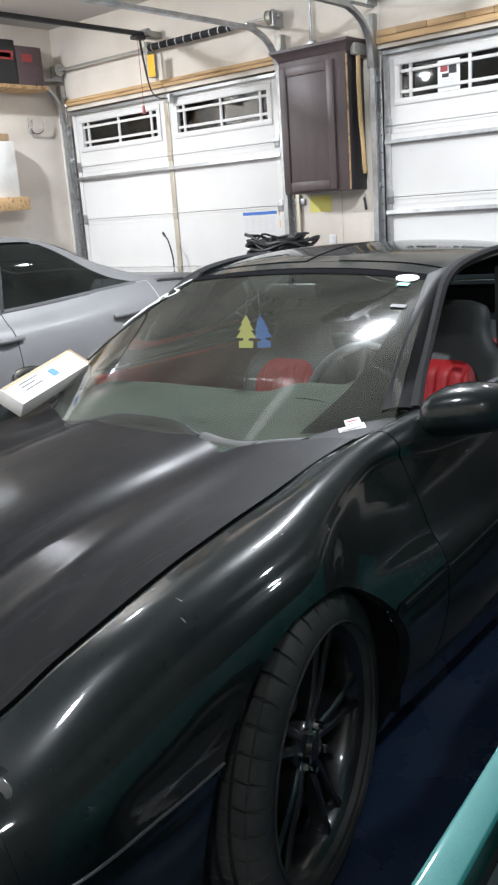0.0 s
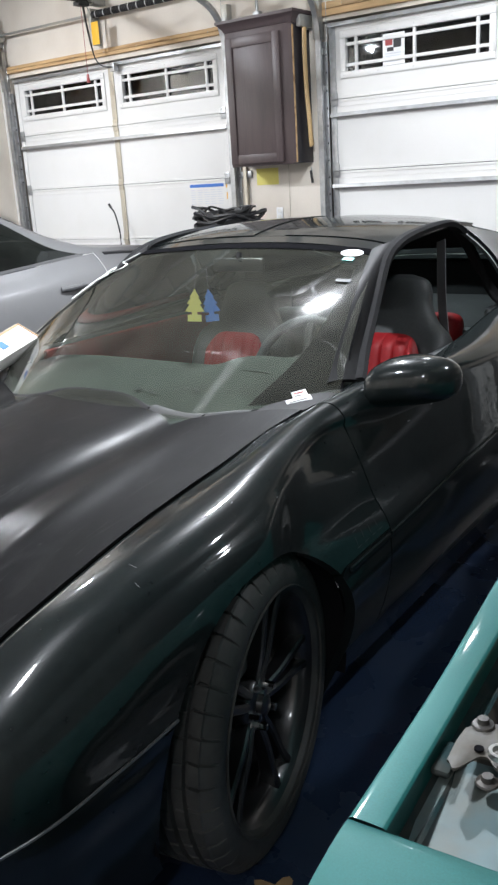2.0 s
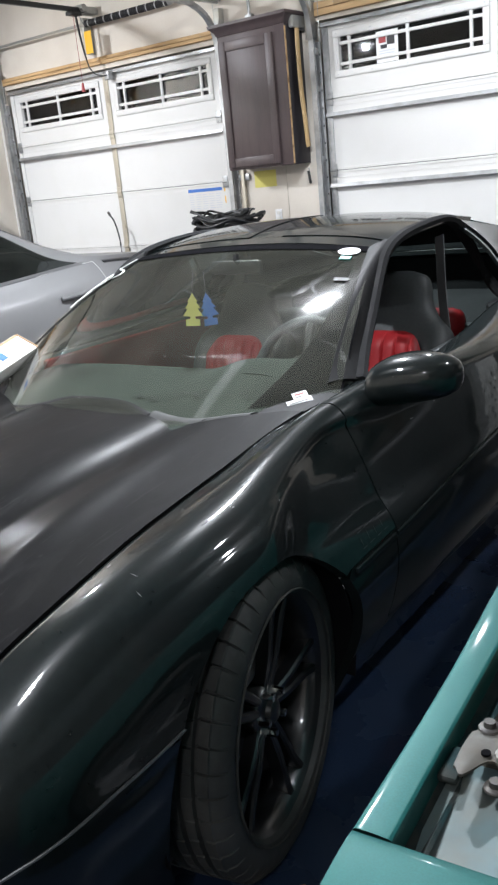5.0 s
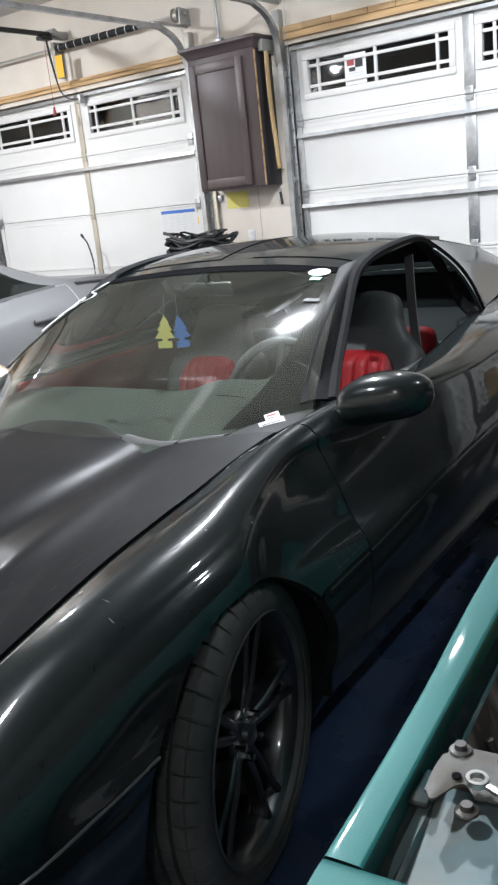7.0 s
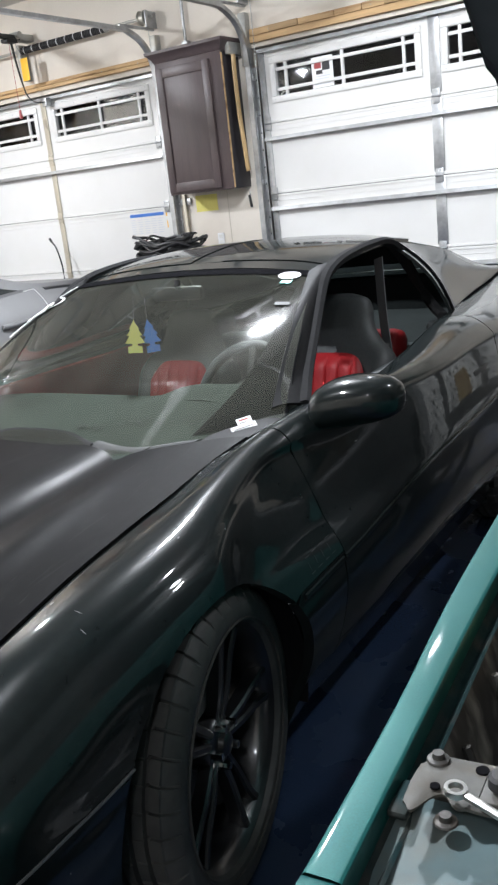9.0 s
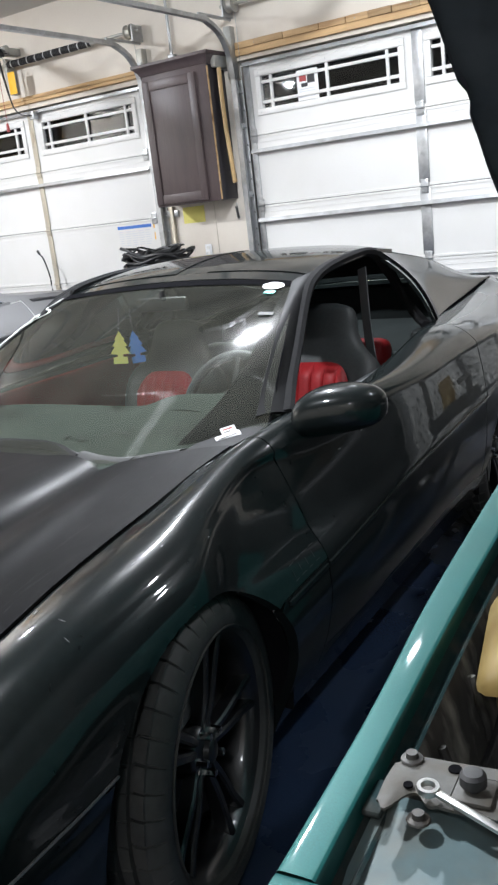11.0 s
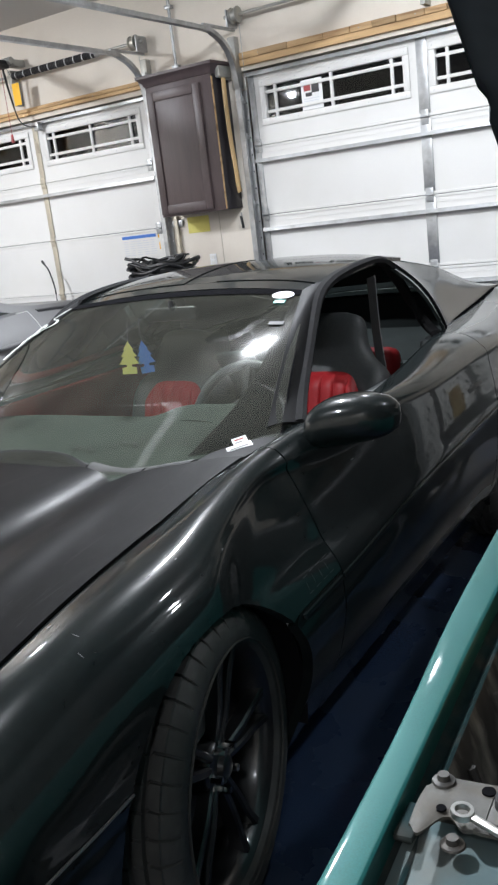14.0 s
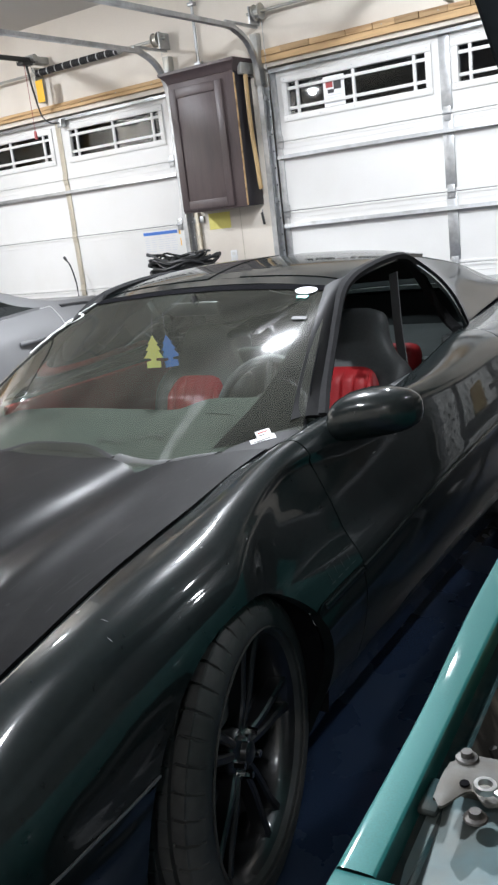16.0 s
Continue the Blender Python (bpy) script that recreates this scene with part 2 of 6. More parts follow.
M = {
    "drywall": material("drywall", (0.74, 0.68, 0.60), 0.85, grain=0.04, scale=60, bump=0.15, dirt=(0.60, 0.53, 0.45), dirt_scale=1.3),
    "dark_wall": material("darkened_unseen_wall", (0.075, 0.066, 0.058), 0.85, grain=0.2, scale=40, bump=0.2, dirt=(0.05, 0.045, 0.04), dirt_scale=1.5),
    "ceiling": material("ceiling_paint", (0.56, 0.54, 0.51), 0.9, grain=0.03, scale=80, bump=0.2),
    "door_white": material("white_door_steel", (0.73, 0.72, 0.70), 0.45, grain=0.02, scale=90, bump=0.08, dirt=(0.70, 0.69, 0.66), dirt_scale=2.5),
    "galv": material("galvanised_steel", (0.46, 0.47, 0.48), 0.38, 0.85, grain=0.25, scale=35, dirt=(0.33, 0.33, 0.32), dirt_scale=9, rough_var=0.2),
    "galv_old": material("aged_galvanised_steel", (0.40, 0.40, 0.38), 0.5, 0.6, grain=0.2, scale=35, dirt=(0.50, 0.47, 0.40), dirt_scale=6),
    "beige_steel": material("beige_stile_steel", (0.50, 0.45, 0.36), 0.5, 0.3, grain=0.1, scale=40),
    "pine": material("pine_board", (0.58, 0.38, 0.19), 0.7, grain=0.35, scale=9, stretch=(0.35, 6, 6), bump=0.2, dirt=(0.26, 0.145, 0.06), dirt_scale=4.5, dirt_low=0.5, dirt_high=0.68),
    "pine_block": material("pine_offcut", (0.50, 0.33, 0.17), 0.7, grain=0.35, scale=9, stretch=(0.5, 6, 6), bump=0.2, dirt=(0.24, 0.135, 0.06), dirt_scale=4.5, dirt_low=0.5, dirt_high=0.68, per_object=0.3),
    "espresso": material("espresso_stained_wood", (0.075, 0.053, 0.054), 0.42, grain=0.3, scale=14, stretch=(8, 8, 0.5), bump=0.06, dirt=(0.085, 0.062, 0.06), dirt_scale=2),
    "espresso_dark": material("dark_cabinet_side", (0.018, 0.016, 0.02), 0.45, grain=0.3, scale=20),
    "ash": material("ash_handle_wood", (0.62, 0.42, 0.20), 0.45, grain=0.2, scale=12, stretch=(6, 6, 0.6)),
    "floor": material("navy_epoxy_floor", (0.018, 0.031, 0.064), 0.24, grain=0.35, scale=160, dirt=(0.023, 0.036, 0.066), dirt_scale=3.5, rough_var=0.15, bump=0.05),
    "paint": material("black_car_paint", (0.0070, 0.0096, 0.0098), 0.30, grain=0.3, scale=60, dirt=(0.009, 0.010, 0.010), dirt_scale=7, dirt_low=0.5, dirt_high=0.8, coat=0.85, spec=0.05, coat_rough=0.045),
    "hood_paint": scuffed("dusty_black_hood_paint", (0.005, 0.0049, 0.0053), (0.014, 0.0138, 0.0142)),
    "pillar": material("satin_black_pillar_trim", (0.014, 0.014, 0.015), 0.6, grain=0.3, scale=50, spec=0.15),
    # base darker than the fender's teal, with paler dirt patches over it
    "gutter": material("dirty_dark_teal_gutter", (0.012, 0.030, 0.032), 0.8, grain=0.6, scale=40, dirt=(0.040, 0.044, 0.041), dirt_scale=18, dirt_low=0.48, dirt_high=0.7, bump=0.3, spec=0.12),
    "old_bolt": material("rusty_dull_bolt_steel", (0.065, 0.063, 0.060), 0.5, 0.5, grain=0.3, scale=60, dirt=(0.07, 0.05, 0.035), dirt_scale=20),
    "seal": material("matt_window_rubber", (0.020, 0.020, 0.021), 0.85, grain=0.3, scale=60, spec=0.06),
    "trim": material("black_rubber_trim", (0.018, 0.018, 0.019), 0.6, grain=0.3, scale=60, bump=0.1),
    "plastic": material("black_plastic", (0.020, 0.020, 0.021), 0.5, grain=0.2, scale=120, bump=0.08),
    # flat black for fills that stand in for unlit hollows, and small dark bits
    "void": material("flat_black_fill", (0.026, 0.027, 0.028), 0.9, grain=0.3, scale=30),
    "grey_plastic": material("weathered_grey_plastic", (0.055, 0.056, 0.056), 0.65, grain=0.3, scale=40, bump=0.2, dirt=(0.10, 0.10, 0.095), dirt_scale=8),
    "tyre": material("tyre_rubber", (0.034, 0.034, 0.033), 0.6, grain=0.4, scale=50, bump=0.15, dirt=(0.058, 0.056, 0.052), dirt_scale=9, spec=0.35),
    "rim": material("gloss_black_alloy", (0.010, 0.010, 0.011), 0.35, 0.2, grain=0.2, scale=40, coat=0.5, coat_rough=0.1),
    "disc": material("brake_disc_steel", (0.20, 0.19, 0.18), 0.4, 0.8, grain=0.3, scale=60, dirt=(0.10, 0.06, 0.03), dirt_scale=6),
    "chrome": material("chrome", (0.75, 0.75, 0.76), 0.12, 1.0, grain=0.05, scale=50),
    "leather_red": material("red_leather", (0.33, 0.016, 0.020), 0.5, grain=0.2, scale=90, bump=0.2, dirt=(0.25, 0.012, 0.014), dirt_scale=5, spec=0.3),
    "card_red": material("dark_red_door_vinyl", (0.36, 0.050, 0.046), 0.6, grain=0.25, scale=70, bump=0.05, dirt=(0.25, 0.036, 0.034), dirt_scale=4, spec=0.25),
    "leather_black": material("black_leather", (0.055, 0.060, 0.062), 0.55, grain=0.25, scale=110, bump=0.03),
    "frit": material("black_glass_border", (0.008, 0.008, 0.009), 0.9, grain=0.2, scale=60, spec=0.0),
    "dash": material("dusty_dashboard_vinyl", (0.046, 0.056, 0.049), 0.95, grain=0.2, scale=90, bump=0.03, dirt=(0.026, 0.031, 0.027), dirt_scale=4, spec=0.08),
    "belt": material("grey_seat_belt_webbing", (0.13, 0.13, 0.135), 0.7, grain=0.2, scale=200, bump=0.2),
    "yellow": material("yellow_card", (0.80, 0.72, 0.20), 0.7, grain=0.05, scale=40),
    "amber": material("amber_tag", (0.85, 0.47, 0.03), 0.6, grain=0.06, scale=40),
    "blue": material("blue_card", (0.06, 0.18, 0.55), 0.7, grain=0.05, scale=40),
    "paper": material("white_paper", (0.80, 0.80, 0.80), 0.8, grain=0.03, scale=30),
    "sticker_teal": material("teal_sticker", (0.16, 0.62, 0.55), 0.5, grain=0.05, scale=40),
    "chalk": material("white_chalk_paint", (0.72, 0.74, 0.72), 0.8, grain=0.2, scale=80),
    "silver": material("silver_car_paint", (0.175, 0.175, 0.178), 0.5, 0.25, grain=0.1, scale=300, coat=0.25, coat_rough=0.15, dirt=(0.155, 0.155, 0.157), dirt_scale=3),
    "teal": material("teal_metallic_paint", (0.011, 0.098, 0.092), 0.5, 0.25, grain=0.3, scale=420, coat=0.3, coat_rough=0.05, dirt=(0.017, 0.110, 0.104), dirt_scale=6, spec=0.25),
    "teal_inner": material("dusty_teal_inner_panel", (0.100, 0.150, 0.158), 0.55, 0.1, grain=0.3, scale=30, dirt=(0.150, 0.128, 0.098), dirt_scale=8, dirt_low=0.45, dirt_high=0.70, bump=0.08),
    "grime": material("grimy_dark_plastic", (0.040, 0.038, 0.035), 0.75, grain=0.8, scale=26, dirt=(0.27, 0.26, 0.23), dirt_scale=16, dirt_low=0.47, dirt_high=0.66, bump=0.6, stretch=(1, 1, 0.45)),
    "support": material("dusty_grey_steel", (0.082, 0.081, 0.074), 0.6, 0.1, grain=0.45, scale=60, dirt=(0.078, 0.068, 0.055), dirt_scale=22, dirt_low=0.45, dirt_high=0.65, bump=0.25),
    "tank": material("yellowed_translucent_plastic", (0.23, 0.165, 0.060), 0.4, grain=0.2, scale=10, dirt=(0.14, 0.085, 0.024), dirt_scale=7, dirt_low=0.4, dirt_high=0.7, bump=0.05),
    "hood_under": material("dark_hood_liner", (0.045, 0.058, 0.075), 0.7, grain=0.4, scale=30, bump=0.3, dirt=(0.075, 0.088, 0.105), dirt_scale=7),
    "steel": material("tool_steel", (0.60, 0.60, 0.58), 0.28, 1.0, grain=0.1, scale=60),
    "card_box": material("brown_cardboard", (0.42, 0.29, 0.17), 0.85, grain=0.12, scale=25),
    "box_black": material("printed_black_box", (0.025, 0.025, 0.028), 0.5, grain=0.2, scale=30),
    "box_red": material("printed_red_panel", (0.35, 0.05, 0.05), 0.5, grain=0.1, scale=30),
    "white_box": material("white_carton", (0.76, 0.75, 0.72), 0.7, grain=0.04, scale=30, dirt=(0.62, 0.60, 0.55), dirt_scale=5),
    "amber_lens": material("amber_lens", (0.80, 0.30, 0.01), 0.2, grain=0.35, scale=120, coat=0.8),
    "lens": material("frosted_lamp_lens", (0.26, 0.25, 0.22), 0.2, grain=0.2, scale=30, coat=0.6),
    "leaf": material("dry_leaf", (0.30, 0.19, 0.09), 0.8, grain=0.3, scale=60),
    "pale_print": material("pale_blue_print", (0.60, 0.62, 0.67), 0.8),
    "diamond": material("diamond_plate_aluminium", (0.50, 0.50, 0.48), 0.5, 0.25, grain=0.4, scale=30, bump=0.2, dirt=(0.18, 0.18, 0.17), dirt_scale=9),
    "crate": material("dark_red_grey_case", (0.10, 0.065, 0.07), 0.6, grain=0.2, scale=30),
    "night": material("night_outside", (0.004, 0.004, 0.005), 0.9),
    "windshield": glass("dusty_windshield", (0.62, 0.67, 0.61), 0.040, 0.0034, (0.46, 0.47, 0.38)),
    "door_glass": glass("garage_window_glass", (0.55, 0.55, 0.55), 0.0),
    "side_glass": glass("dusty_side_glass", (0.40, 0.40, 0.36), 0.008),
    "tint": glass("dark_tinted_glass", (0.05, 0.055, 0.06), 0.02),
    "hatch_glass": glass("dark_hatch_glass", (0.32, 0.37, 0.36), 0.01),
}


# ---- builders ----
def finish(bm, smooth=35):
    bmesh.ops.recalc_face_normals(bm, faces=bm.faces)
    for f in bm.faces:
        f.smooth = True
    for e in bm.edges:
        if len(e.link_faces) == 2 and e.calc_face_angle(0) > radians(smooth):
            e.smooth = False


def part(name, bm, mat, parent=None, label="", smooth=35, m=None):
    """Links a bmesh as one mesh object under a thing or part."""
    finish(bm, smooth)
    me = bpy.data.meshes.new(name)
    bm.to_mesh(me)
    bm.free()
    me.materials.append(M[mat] if isinstance(mat, str) else mat)
    ob = new(name, me)
    ob.parent = parent
    if m is not None:
        ob.matrix_basis = m
    if label:
        ob["label"] = label
    return ob


def thing(name, label, category, m=None, group="", kind=""):
    ob = new(name)
    ob.empty_display_size = 0.1
    if m is not None:
        ob.matrix_basis = m
    return tagged(ob, label, category, group, kind)


def whole(name, bm, mat, label, category, m=None, group="", kind="", smooth=35):
    return tagged(part(name, bm, mat, None, "", smooth, m), label, category, group, kind)


def box(x0, x1, y0, y1, z0, z1, bevel=0.0, bm=None, seg=2):
    bm2 = bmesh.new()
    bmesh.ops.create_cube(bm2, size=1, matrix=Matrix.Translation(((x0 + x1) / 2, (y0 + y1) / 2, (z0 + z1) / 2)) @ Matrix.Diagonal((x1 - x0, y1 - y0, z1 - z0, 1)))
    if bevel:
        bmesh.ops.bevel(bm2, geom=bm2.edges[:], offset=bevel, segments=seg, profile=0.5, affect="EDGES")
    return join(bm, bm2)


def join(bm, bm2):
    if bm is None:
        return bm2
    me = bpy.data.meshes.new("tmp")
    bm2.to_mesh(me)
    bm2.free()
    bm.from_mesh(me)
    bpy.data.meshes.remove(me)
    return bm


def rod(p, q, r, r2=None, seg=12, bm=None, bevel=0.0):
    p, q = Vector(p), Vector(q)
    bm2 = bmesh.new()
    turn = (q - p).to_track_quat("Z", "Y").to_matrix().to_4x4()
    bmesh.ops.create_cone(bm2, cap_ends=True, segments=seg, radius1=r, radius2=r if r2 is None else r2, depth=(q - p).length,
                          matrix=Matrix.Translation((p + q) / 2) @ turn)
    if bevel:
        bmesh.ops.bevel(bm2, geom=[e for e in bm2.edges if e.calc_face_angle(0) > 0.8], offset=bevel, segments=2, profile=0.5, affect="EDGES")
    return join(bm, bm2)


def lathe(profile, seg=48, m=None, bm=None, closed=False):
    """Turns (radius, height) round z."""
    bm2 = bmesh.new()
    rings = []
    for k in range(seg):
        a = 2 * math.pi * k / seg
        rings.append([bm2.verts.new((r * math.cos(a), r * math.sin(a), h)) for r, h in profile])
    n = len(profile)
    for k in range(seg):
        p, q = rings[k], rings[(k + 1) % seg]
        for i in range(n if closed else n - 1):
            j = (i + 1) % n
            bm2.faces.new((p[i], q[i], q[j], p[j]))
    bmesh.ops.remove_doubles(bm2, verts=bm2.verts, dist=1e-6)
    if m is not None:
        bm2.transform(m)
    return join(bm, bm2)


def catmull(pts, u):
    """A point at u (0 to n - 1) on the smooth curve through pts."""
    n = len(pts)
    i = min(max(int(math.floor(u)), 0), n - 2)
    t = u - i
    p1, p2 = pts[i], pts[i + 1]
    p0 = pts[i - 1] if i > 0 else p1 * 2 - p2
    p3 = pts[i + 2] if i + 2 < n else p2 * 2 - p1
    return 0.5 * ((2 * p1) + (p2 - p0) * t + (2 * p0 - 5 * p1 + 4 * p2 - p3) * t * t + (3 * p1 - p0 - 3 * p2 + p3) * t ** 3)


def sweep(path, section, closed=False, steps=0, bm=None, up=(0, 0, 1), scale=None):
    """Sweeps a 2D section (u across, v up) along a path of points."""
    pts = [Vector(p) for p in path]
    if steps:
        pts = [catmull(pts, (len(pts) - 1) * k / steps) for k in range(steps + 1)]
    bm2 = bmesh.new()
    rings = []
    n = len(pts)
    for k, p in enumerate(pts):
        t = (pts[min(k + 1, n - 1)] - pts[max(k - 1, 0)]).normalized()
        side = t.cross(Vector(up))
        side = side.normalized() if side.length > 1e-5 else Vector((1, 0, 0))
        top = side.cross(t)
        s = 1 if scale is None else scale[0] + (scale[1] - scale[0]) * k / (n - 1)
        rings.append([bm2.verts.new(p + side * (a * s) + top * (b * s)) for a, b in section])
    m = len(section)
    for k in range(n - 1):
        for i in range(m):
            j = (i + 1) % m
            bm2.faces.new((rings[k][i], rings[k][j], rings[k + 1][j], rings[k + 1][i]))
    bm2.faces.new(rings[0][::-1])
    bm2.faces.new(rings[-1])
    return join(bm, bm2)


def ring(r, seg=10, r2=None):
    return [(r * math.cos(2 * math.pi * k / seg), (r2 or r) * math.sin(2 * math.pi * k / seg)) for k in range(seg)]


def sheet(fn, nu, nv, thick=0.0, keep=None, bm=None, inward=None):
    """A grid of fn(u, v), u and v from 0 to 1; its rim is folded inward by thick, as a pressed panel's is."""
    bm2 = bmesh.new()
    vs = [[bm2.verts.new(fn(i / nu, j / nv)) for j in range(nv + 1)] for i in range(nu + 1)]
    for i in range(nu):
        for j in range(nv):
            f = (vs[i][j], vs[i + 1][j], vs[i + 1][j + 1], vs[i][j + 1])
            if keep is None or keep(sum((v.co for v in f), Vector()) / 4):
                if (f[0].co - f[2].co).length > 1e-5 and (f[1].co - f[3].co).length > 1e-5:
                    bm2.faces.new(f)
    bmesh.ops.delete(bm2, geom=[v for v in bm2.verts if not v.link_faces], context="VERTS")
    if thick:
        bm2.normal_update()
        edge = [e for e in bm2.edges if len(e.link_faces) == 1]
        normals = {v: v.normal.copy() for e in edge for v in e.verts}
        made = bmesh.ops.extrude_edge_only(bm2, edges=edge)["geom"]
        new_v = [g for g in made if isinstance(g, bmesh.types.BMVert)]
        mid = sum((v.co for v in normals), Vector()) / max(1, len(normals)) - Vector((0, 0, 0.5))
        for v in new_v:
            src = min((e.other_vert(v) for e in v.link_edges if e.other_vert(v) in normals), key=lambda o: (o.co - v.co).length, default=None)
            if src is not None:
                n = normals[src]
                if inward is not None and n.dot(Vector(inward) - v.co) < 0:
                    n = -n
                elif inward is None and n.dot(mid - v.co) < 0:
                    n = -n
                v.co = v.co + n * thick
    return join(bm, bm2)


def arch_cut(bm, circles):
    """Rounds off the panel's edge on wheel-arch circles (y, z, radius)."""
    for cy, cz, r in circles:
        for v in bm.verts:
            d = math.hypot(v.co.y - cy, v.co.z - cz)
            if d < r and d > 1e-4:
                v.co.y = cy + (v.co.y - cy) * r / d
                v.co.z = cz + (v.co.z - cz) * r / d


def structure(name, bm, mat, label="", category=""):
    return whole(name, bm, mat, label, category, kind="structure")


# ---- the garage ----
CEIL = 3.64
structure("floor", box(-0.4, 10.9, -9.9, 0.25, -0.12, 0.0), "floor", "dark navy epoxy-coated concrete garage floor", "floor")
structure("ceiling", box(-0.4, 10.9, -9.9, 0.25, CEIL, CEIL + 0.12), "ceiling", "pale painted drywall ceiling", "ceiling")
wn = box(-0.4, -0.06, 0.0, 0.14, 0, CEIL)
box(3.11, 4.11, 0.0, 0.14, 0, CEIL, bm=wn)
box(7.38, 10.9, 0.0, 0.14, 0, CEIL, bm=wn)
box(-0.06, 3.11, 0.0, 0.14, 2.74, CEIL, bm=wn)
box(4.11, 7.38, 0.0, 0.14, 2.74, CEIL, bm=wn)
structure("wall_north", wn, "drywall", "cream drywall garage wall with two door openings", "wall")
structure("wall_west", box(-0.4, -0.235, -9.9, -0.001, 0, CEIL), "drywall", "cream drywall side wall", "wall")
# east wall is out of view; its dark colour keeps the coupe's reflections dark
structure("wall_east", box(10.7, 10.9, -9.9, -0.001, 0, CEIL), "dark_wall", "unseen side wall, darkened to keep reflections dark", "wall")
structure("wall_south", box(-0.235, 10.7, -9.9, -9.7, 0, CEIL), "drywall", "cream drywall back wall", "wall")
structure("driveway", box(-6, 16, 0.26, 12, -0.12, -0.02), "night", "dark driveway outside at night", "ground")
# drywall joint between the doors
structure("trim", box(3.715, 3.719, -0.003, 0.0, 0.0, 2.72), "beige_steel", "thin joint strip in the drywall", "trim")


def section(parent, x0, x1, z0, z1, windows):
    """One steel door section: skin with rolled lips at its joints, open where its windows are."""
    bm = None
    y0, y1 = 0.004, 0.045
    lip = 0.022
    za, zb = z0 + 0.002, z1 - 0.002
    if windows:
        w0, w1 = windows[0][2], windows[0][3]
        bm = box(x0, x1, y0, y1, za, w0, bm=bm)
        bm = box(x0, x1, y0, y1, w1, zb, bm=bm)
        edges = [x0] + [v for w in windows for v in w[:2]] + [x1]
        for i in range(0, len(edges), 2):
            bm = box(edges[i], edges[i + 1], y0, y1, w0, w1, bm=bm)
    else:
        bm = box(x0, x1, y0, y1, za, zb, bm=bm)
    box(x0, x1, y0 - 0.007, y0, za, za + lip, 0.003, bm=bm)
    box(x0, x1, y0 - 0.006, y0, zb - lip, zb, 0.003, bm=bm)
    box(x0, x1, y0 - 0.004, y0, zb - lip - 0.040, zb - lip - 0.034, 0.0015, bm=bm)
    return part("door_section", bm, "door_white", parent, smooth=30)


def prairie_window(parent, x0, x1, z0, z1):
    """Window insert: raised moulded frame, dark glass and prairie muntins."""
    f, y = 0.055, -0.012
    fr = box(x0 - f, x1 + f, y, 0.004, z1, z1 + f, 0.006)
    box(x0 - f, x1 + f, y, 0.004, z0 - f, z0, 0.006, bm=fr)
    box(x0 - f, x0, y, 0.004, z0, z1, 0.006, bm=fr)
    box(x1, x1 + f, y, 0.004, z0, z1, 0.006, bm=fr)
    win = part("window_frame", fr, "door_white", parent, smooth=30)
    part("pane", box(x0, x1, 0.022, 0.026, z0, z1), "door_glass", win).visible_shadow = False
    w, h, t = x1 - x0, z1 - z0, 0.013
    for fx in (0.075, 0.5, 0.925):
        part("muntin", box(x0 + w * fx - t, x0 + w * fx + t, -0.003, 0.018, z0, z1, 0.003), "door_white", win)
    for fz in (0.19, 0.81):
        part("muntin", box(x0, x1, -0.001, 0.016, z0 + h * fz - t, z0 + h * fz + t, 0.003), "door_white", win)
    for i in range(5):
        for zz in (z0 - f * 0.55, z1 + f * 0.55):
            xx = x0 - 0.02 + (w + 0.04) * i / 4
            part("screw", rod((xx, y - 0.003, zz), (xx, y + 0.001, zz), 0.004, seg=8), "galv", win)
    return win


def hinge(parent, x, z, mat):
    bm = box(x - 0.032, x + 0.032, -0.016, -0.008, z - 0.055, z + 0.055, 0.003)
    rod((x - 0.036, -0.02, z), (x + 0.036, -0.02, z), 0.008, seg=8, bm=bm)
    for dz in (-0.038, 0.038):
        rod((x - 0.012, -0.022, z + dz), (x - 0.012, -0.014, z + dz), 0.006, seg=6, bm=bm)
        rod((x + 0.012, -0.022, z + dz), (x + 0.012, -0.014, z + dz), 0.006, seg=6, bm=bm)
    return part("hinge", bm, mat, parent)


def strut(parent, x0, x1, z):
    """Galvanised hat-channel stiffener across the door."""
    s = [(-0.004, -0.045), (0.0, -0.045), (0.0, -0.022), (0.034, -0.018), (0.034, 0.018), (0.0, 0.022), (0.0, 0.045), (-0.004, 0.045), (-0.004, 0.018), (0.030, 0.015), (0.030, -0.015), (-0.004, -0.018)]
    s = [(b, a) for a, b in s]
    bm = sweep([(x1, -0.012, z), (x0, -0.012, z)], [(-b, a * 0.85) for a, b in [(q, p) for p, q in s]], up=(0, 0, 1))
    return part("strut", bm, "galv", parent, smooth=20)


